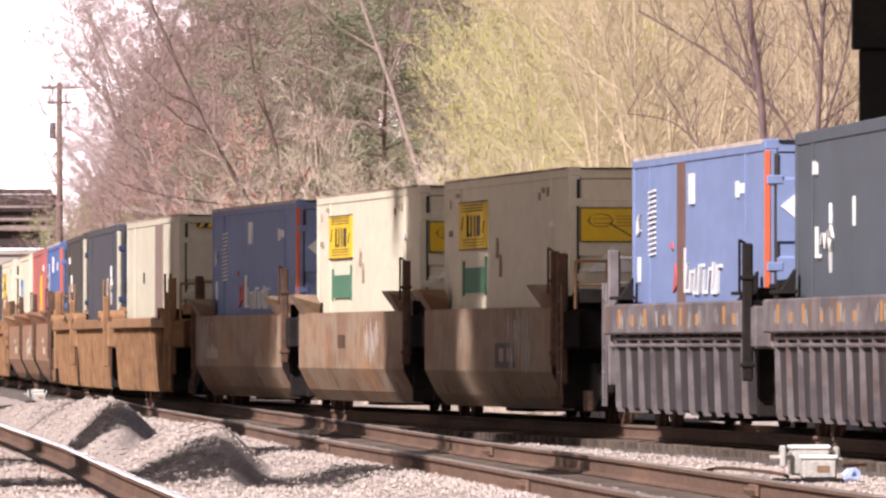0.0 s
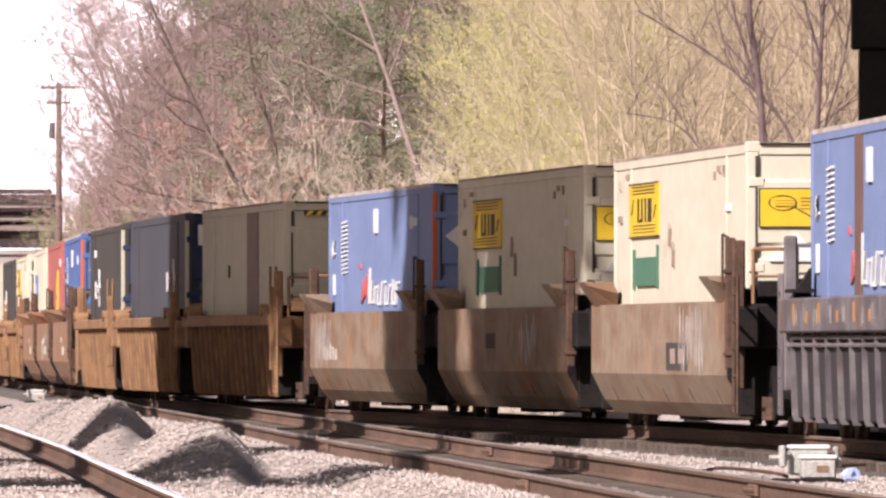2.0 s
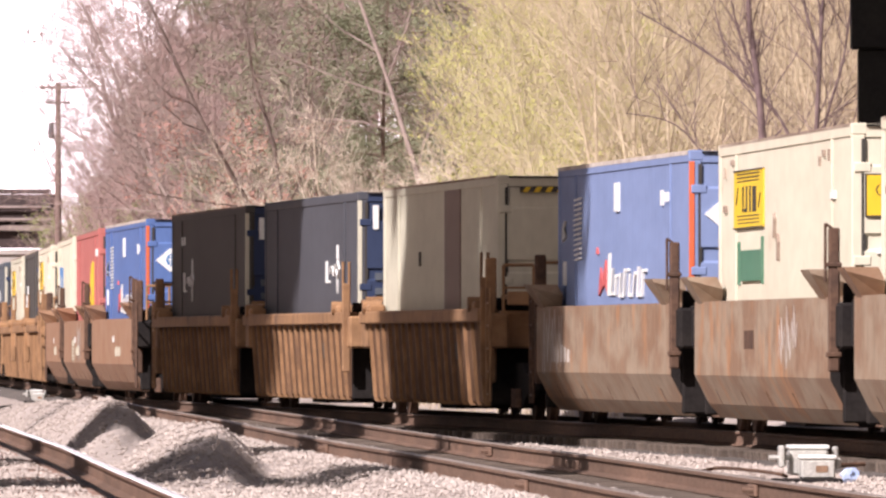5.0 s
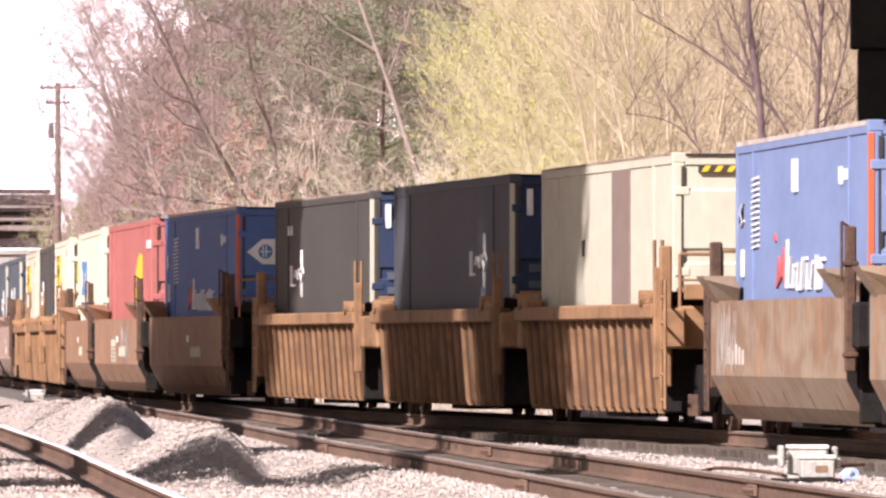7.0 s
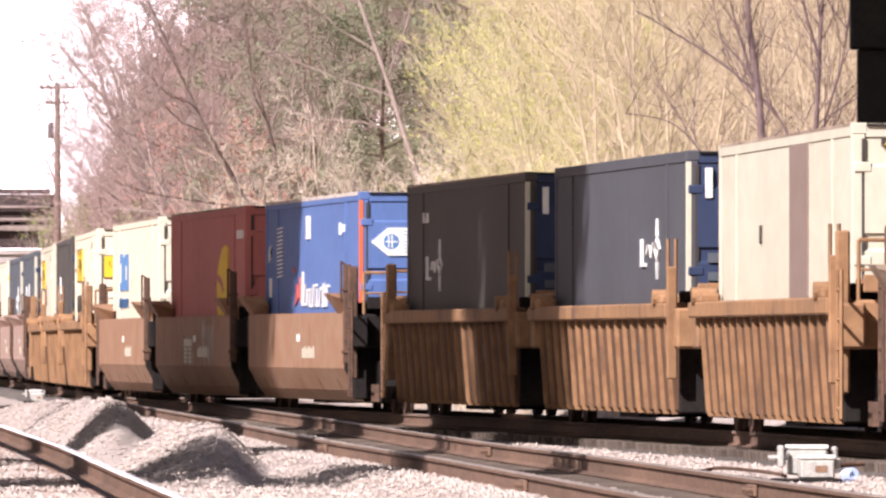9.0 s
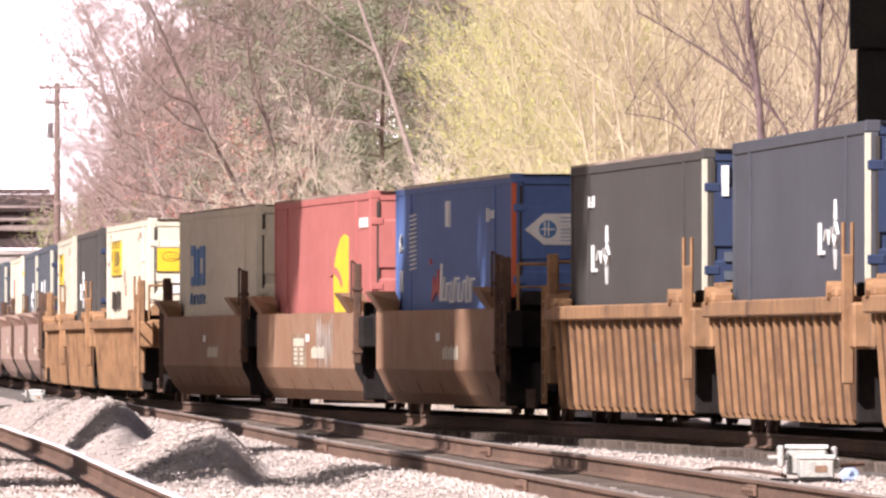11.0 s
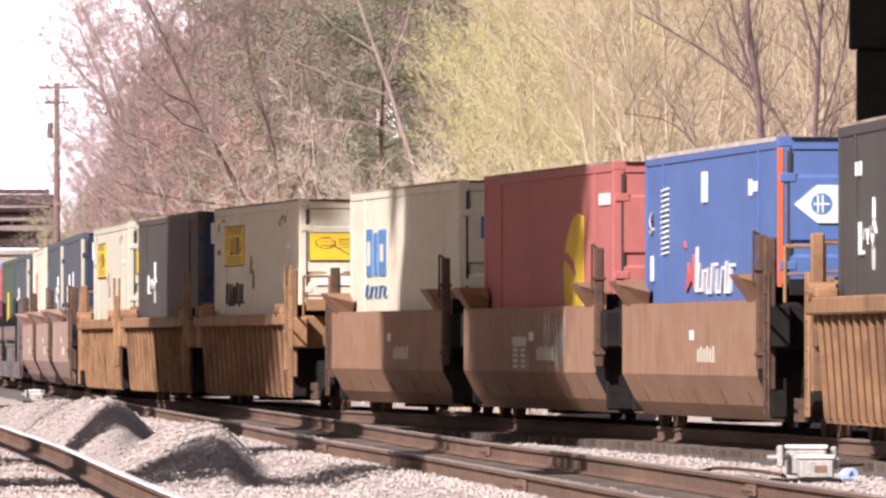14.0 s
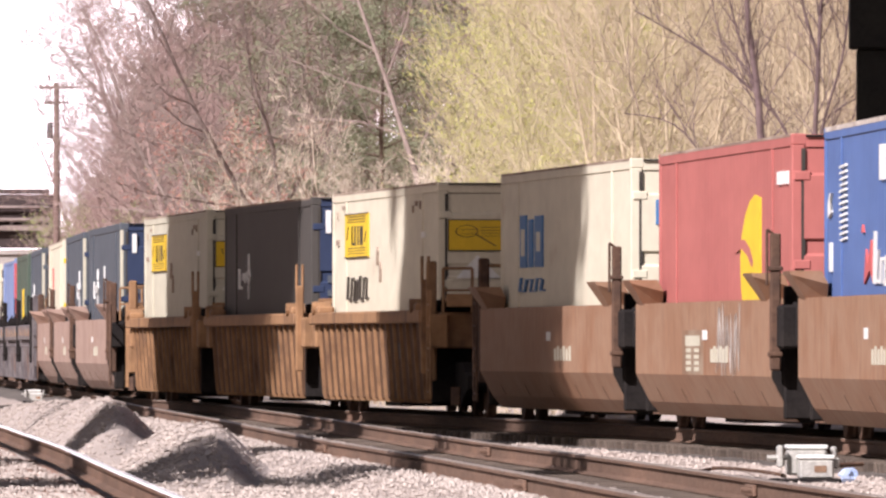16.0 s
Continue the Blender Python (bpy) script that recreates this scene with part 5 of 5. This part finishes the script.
def build_shade_pines():
    """Unseen trees added on the near side of the line, to throw shade across the train."""
    p = make_tree("pine", 35.0, 101, leaves=30000, leaf=0.46, radius=0.14, long=1.5, spec_kind="tall_pine")
    tagged(p, "tall dark pine added out of view to shade the train")
    p.matrix_basis = pose(-23.5, 157.2, -0.3, 0, 0, 0)
    for x, y, turn in ((-24.0, 165.0, 130), (-27.5, 197.4, 75), (-27.7, 202.6, 190), (-28.0, 207.1, 250), (-28.6, 213.1, 30)):
        copy_thing(p, pose(x, y, -0.3, 0, 0, turn))
    # two unseen cedars, added only for the shade bands on the ballast heaps
    c = make_tree("pine", 10.6, 103, leaves=5200, leaf=0.22, radius=0.12, long=1.6, spec_kind="cedar")
    tagged(c, "round-crowned dark cedar added out of view to shade the ballast heaps")
    c.matrix_basis = pose(-11.4, 142.7, -0.3)
    copy_thing(c, pose(-10.5, 117.6, -0.3, 0, 0, 140))


build_shade_pines()


# ------------------------------------------------------------------ far things
def build_backdrop():
    bm = bmesh.new()
    vs = [bm.verts.new(v) for v in ((-420, 3200, -40), (420, 3200, -40), (420, 3200, 260), (-420, 3200, 260))]
    bm.faces.new(vs[::-1])
    m = bpy.data.materials.new("bright_haze")
    m.use_nodes = True
    b = m.node_tree.nodes["Principled BSDF"]
    b.inputs["Base Color"].default_value = (0.8, 0.78, 0.8, 1)
    b.inputs["Emission Color"].default_value = (1.0, 0.93, 0.97, 1)
    b.inputs["Emission Strength"].default_value = 0.95
    tagged(new("backdrop", finish("backdrop", bm, m)), "bright hazy white sky in the distance", "sky", kind="structure")


build_backdrop()


def build_bridge():
    y = 700.0
    t = thing("road_bridge", "dark steel road bridge over the line, far off", "bridge")
    part("girder", boxes((-70, -19.3, y, y + 0.5, 5.9, 6.75), bevel=0.02), M["bridge"], t)
    part("web_plate", boxes((-70, -19.35, y + 0.55, y + 0.75, 6.0, 8.6)), M["bridge"], t)
    part("deck", boxes((-70, -19.3, y - 0.4, y + 9, 6.76, 7.05), bevel=0.02), M["bridge_pale"], t, "pale concrete deck edge")
    part("pipe", rod(bmesh.new(), (-70, y - 0.55, 7.25), (-19.5, y - 0.55, 7.32), 0.09), M["bridge_pale"], t)
    part("girder", boxes((-70, -19.6, y + 0.1, y + 0.5, 7.4, 7.85), bevel=0.02), M["bridge"], t)
    part("pipe", rod(bmesh.new(), (-70, y - 0.2, 7.92), (-19.6, y - 0.2, 7.95), 0.08), M["bridge_pale"], t)
    part("parapet", boxes((-70, -19.6, y + 0.05, y + 0.35, 7.86, 8.60), bevel=0.02), M["bridge"], t)
    part("top_rail", boxes((-70, -19.6, y + 0.05, y + 0.3, 8.62, 8.86), bevel=0.02), M["bridge"], t)
    for i in range(16):
        x = -19.9 - i * 1.6
        part("rail_post", boxes((x - 0.08, x + 0.08, y + 0.08, y + 0.3, 7.0, 8.7)), M["bridge"], t)
    part("abutment", boxes((-19.6, -15.5, y, y + 9, -0.5, 6.7), bevel=0.05), M["concrete"], t)


build_bridge()


def build_far_wall():
    """Coursed concrete wall that holds the bank where the line curves away."""
    t = thing("retaining_wall", "pale concrete retaining wall far along the line", "wall", kind="structure")
    part("wall_face", boxes((-66, -23.5, 950, 951.2, -0.6, 7.2), bevel=0.05), M["concrete"], t)
    part("coping", boxes((-66.2, -23.3, 949.8, 951.4, 7.2, 7.55), bevel=0.04), M["concrete"], t)
    for i in range(9):
        x = -65.0 + 5.0 * i
        part("buttress", boxes((x - 0.35, x + 0.35, 949.5, 950.0, -0.6, 6.6), bevel=0.05), M["concrete"], t)


build_far_wall()


def build_pole():
    y, x = 560.0, bearing_x(-0.866, 560)
    t = thing("utility_pole", "weathered wooden utility pole with two crossarms", "utility pole")
    part("shaft", rod(bmesh.new(), (x, y, -0.3), (x, y, 11.55), 0.16, 0.11, 10), M["wood_pole"], t, smooth=True)
    for z, w in ((11.35, 0.72), (10.75, 0.5)):
        part("crossarm", boxes((x - w, x + w, y - 0.16, y - 0.06, z - 0.05, z + 0.05), bevel=0.01), M["wood_pole"], t)
        for k in (-1, -0.6, 0.6, 1):
            part("insulator", rod(bmesh.new(), (x + k * (w - 0.06), y - 0.11, z + 0.05), (x + k * (w - 0.06), y - 0.11, z + 0.18), 0.035, 0.025), M["bridge_pale"], t)
    part("transformer", rod(bmesh.new(), (x - 0.27, y - 0.1, 9.3), (x - 0.27, y - 0.1, 9.95), 0.13, sides=12), M["well_grey"], t)
    for k, z in ((-1, 11.5), (1, 11.5), (-0.8, 10.9), (0.0, 7.6)):
        bm = tube([(x + k * 0.6 - 42 * i / 12, y - 0.1 + 5 * i, z - 2.8 * (i / 12) * (1 - i / 12)) for i in range(13)], 0.012, 4)
        part("wire", bm, M["dark_steel"], t)


build_pole()


def build_signal():
    y = 185.0
    t = thing("signal_mast", "black steel signal mast with a broad upper housing", "signal mast")
    part("mast", boxes((5.525, 5.98, y, y + 0.45, -0.3, 4.92), bevel=0.02), M["black_signal"], t)
    part("housing", boxes((5.43, 6.2, y - 0.12, y + 0.6, 4.92, 8.6), bevel=0.03), M["black_signal"], t)
    part("base", boxes((5.3, 6.3, y - 0.2, y + 0.7, -0.5, -0.1), bevel=0.03), M["concrete"], t)


build_signal()


# ------------------------------------------------------------------ things beside the tracks
def build_machine():
    t = thing("switch_machine", "silver-painted railway switch machine with bright lids on the ballast", "switch machine", "switch machines")
    part("motor_case", boxes((-0.185, 0.165, 0.0, 0.42, 0.03, 0.265), bevel=0.02), M["silver"], t)
    part("motor_lid", boxes((-0.195, 0.175, -0.012, 0.43, 0.266, 0.305), bevel=0.012), M["lid"], t)
    front = part("gear_case", boxes((-0.11, 0.20, -0.36, -0.005, 0.0, 0.175), bevel=0.018), M["silver"], t)
    part("gear_lid", boxes((-0.122, 0.212, -0.37, -0.004, 0.177, 0.215), bevel=0.012), M["lid"], t)
    part("name_plate", boxes((0.02, 0.13, -0.366, -0.355, 0.06, 0.12)), M["well_brown"], front)
    part("flange", boxes((-0.29, -0.24, -0.1, 0.12, 0.10, 0.30), bevel=0.012), M["silver"], t)
    part("crank_stub", rod(bmesh.new(), (-0.38, 0.0, 0.19), (-0.19, 0.0, 0.19), 0.022), M["silver"], t)
    for z, y in ((0.24, 0.1), (0.14, -0.2)):
        part("lug", boxes((0.205, 0.26, y - 0.06, y + 0.06, z - 0.05, z + 0.05), bevel=0.015), M["silver"], t)
    part("throw_rod", rod(bmesh.new(), (0.21, -0.1, 0.12), (0.50, 0.1, 0.13), 0.02), M["rust_dark"], t)
    part("mount_plate", boxes((-0.33, 0.3, -0.4, 0.45, -0.06, -0.001), bevel=0.01), M["dark_steel"], t)
    t.matrix_basis = pose(3.345, 126.6, -0.22, 0, 0, 3)
    far = copy_thing(t, pose(-8.30, 286.0, -0.14, 0, 0, 3))
    far.scale = (0.75, 0.75, 0.75)
    c = thing("cable", "thin rusty cable lying on the ballast", "cable")
    bm = tube([(2.2 + 0.9 * i / 16 + 0.05 * math.sin(9 * i / 16), 127.5 + 1.2 * math.sin(5 * i / 16), -0.20 + 0.06 * math.sin(3.1 * i / 16)) for i in range(17)], 0.018)
    part("strand", bm, M["rust_dark"], c)
    r = thing("plastic_scrap", "crumpled pale blue plastic scrap on the ballast", "litter")
    bm = bmesh.new()
    bmesh.ops.create_icosphere(bm, subdivisions=2, radius=0.07)
    for v in bm.verts:
        v.co *= 0.7 + 0.7 * random.random()
        v.co.z *= 0.9
    m = material("blue_plastic", (0.30, 0.42, 0.70), (0.5, 0.58, 0.75), scale=12, rough=0.4)
    part("film", bm, m, r)
    r.matrix_basis = pose(3.67, 125.6, -0.18)


build_machine()


def joint_bar(centre, off, y, parent):
    """Bolted plates that join two rail ends."""
    s = (centre(y + 1) - centre(y - 1)) / 2
    for side in (-1, 1):
        k = shared("joint_bar", side, lambda: boxes((side * 0.013, side * 0.045, -0.45, 0.45, -0.135, -0.045), bevel=0.008), M["rail"], parent)
        k.matrix_basis = Matrix.Translation((centre(y) + off, y, 0)) @ Matrix.Rotation(-math.atan(s), 4, "Z")
        for b in (-0.33, -0.12, 0.12, 0.33):
            n = shared("bolt", side, lambda: rod(bmesh.new(), (side * 0.045, 0, 0), (side * 0.085, 0, 0), 0.02, sides=6), M["rail"], k)
            n.matrix_basis = Matrix.Translation((0, b, -0.09))


for off, ys in ((-0.7525, (107.4, 146.0)), (0.7525, (103.6, 142.0))):
    for y in ys:
        joint_bar(main_x, off, y, track_main)


def build_ties():
    """Each sleeper of the near stretches is a part of its track; the far ones are joined."""
    me = finish("tie", boxes((-1.3, 1.3, -0.115, 0.115, -0.34, -0.174), bevel=0.012), M["tie"])
    r = random.Random(4)
    for centre, parent, y0, n, yend in ((main_x, track_main, 82.0, 300, 284), (train_x, track_train, 110.0, 200, 330)):
        y = y0
        for i in range(n):
            ob = new("tie", me)
            ob.parent = parent
            s = (centre(y + 1) - centre(y - 1)) / 2
            ob.matrix_basis = Matrix.Translation((centre(y) + r.uniform(-0.03, 0.03), y, r.uniform(-0.012, 0.0))) @ Matrix.Rotation(-math.atan(s) + r.uniform(-0.01, 0.01), 4, "Z")
            y += 0.53
        bm = bmesh.new()
        while y < yend:
            x = centre(y)
            box(bm, x - 1.3, x + 1.3, y - 0.115, y + 0.115, -0.34, -0.176)
            y += 0.53
        if len(bm.verts):
            tagged(part("far_ties", bm, M["tie"], parent), kind="stuff")
        else:
            bm.free()


build_ties()


def build_stones():
    """Loose ballast stones where the ground comes nearest."""
    rng = np.random.default_rng(9)
    octa = np.array([(1, 0, 0), (-1, 0, 0), (0, 1, 0), (0, -1, 0), (0, 0, 1), (0, 0, -1)], float)
    tri = np.array([(0, 2, 4), (2, 1, 4), (1, 3, 4), (3, 0, 4), (2, 0, 5), (1, 2, 5), (3, 1, 5), (0, 3, 5)])
    V, F, n = [], [], 0
    for i in range(90000):
        y = 83 + 160 * rng.random() ** 1.25
        x = -0.034 * y + rng.random() * 0.068 * y
        if x > train_x(y) - 1.9:
            continue
        d = abs(x - main_x(y))
        if abs(d - 0.7525) < 0.09 or abs(abs(x - side_x(y)) - 0.7525) < 0.09:
            continue
        z = ballast_height(x, y)
        fall = ballast_height(x - 0.1, y) - ballast_height(x + 0.1, y)
        if fall > 0.05 and rng.random() < 0.5:
            continue
        s = (0.011 + 0.024 * rng.random() ** 2) * (0.6 if fall > 0.05 else 1.0)
        v = octa * s * (0.6 + 0.8 * rng.random((6, 1))) * np.array([1, 1, 0.75])
        a = rng.random() * 6.28
        c, q = math.cos(a), math.sin(a)
        v = v @ np.array([[c, -q, 0], [q, c, 0], [0, 0, 1]]) + np.array([x, y, z + 0.010])
        V.append(v)
        F.append(tri + n)
        n += 6
    ob = new("ballast_stones", raw_mesh("ballast_stones", np.concatenate(V), np.concatenate(F), M["stone"]))
    tagged(ob, "loose pale grey crushed stones of the ballast", "stones", kind="stuff")


build_stones()


motions()
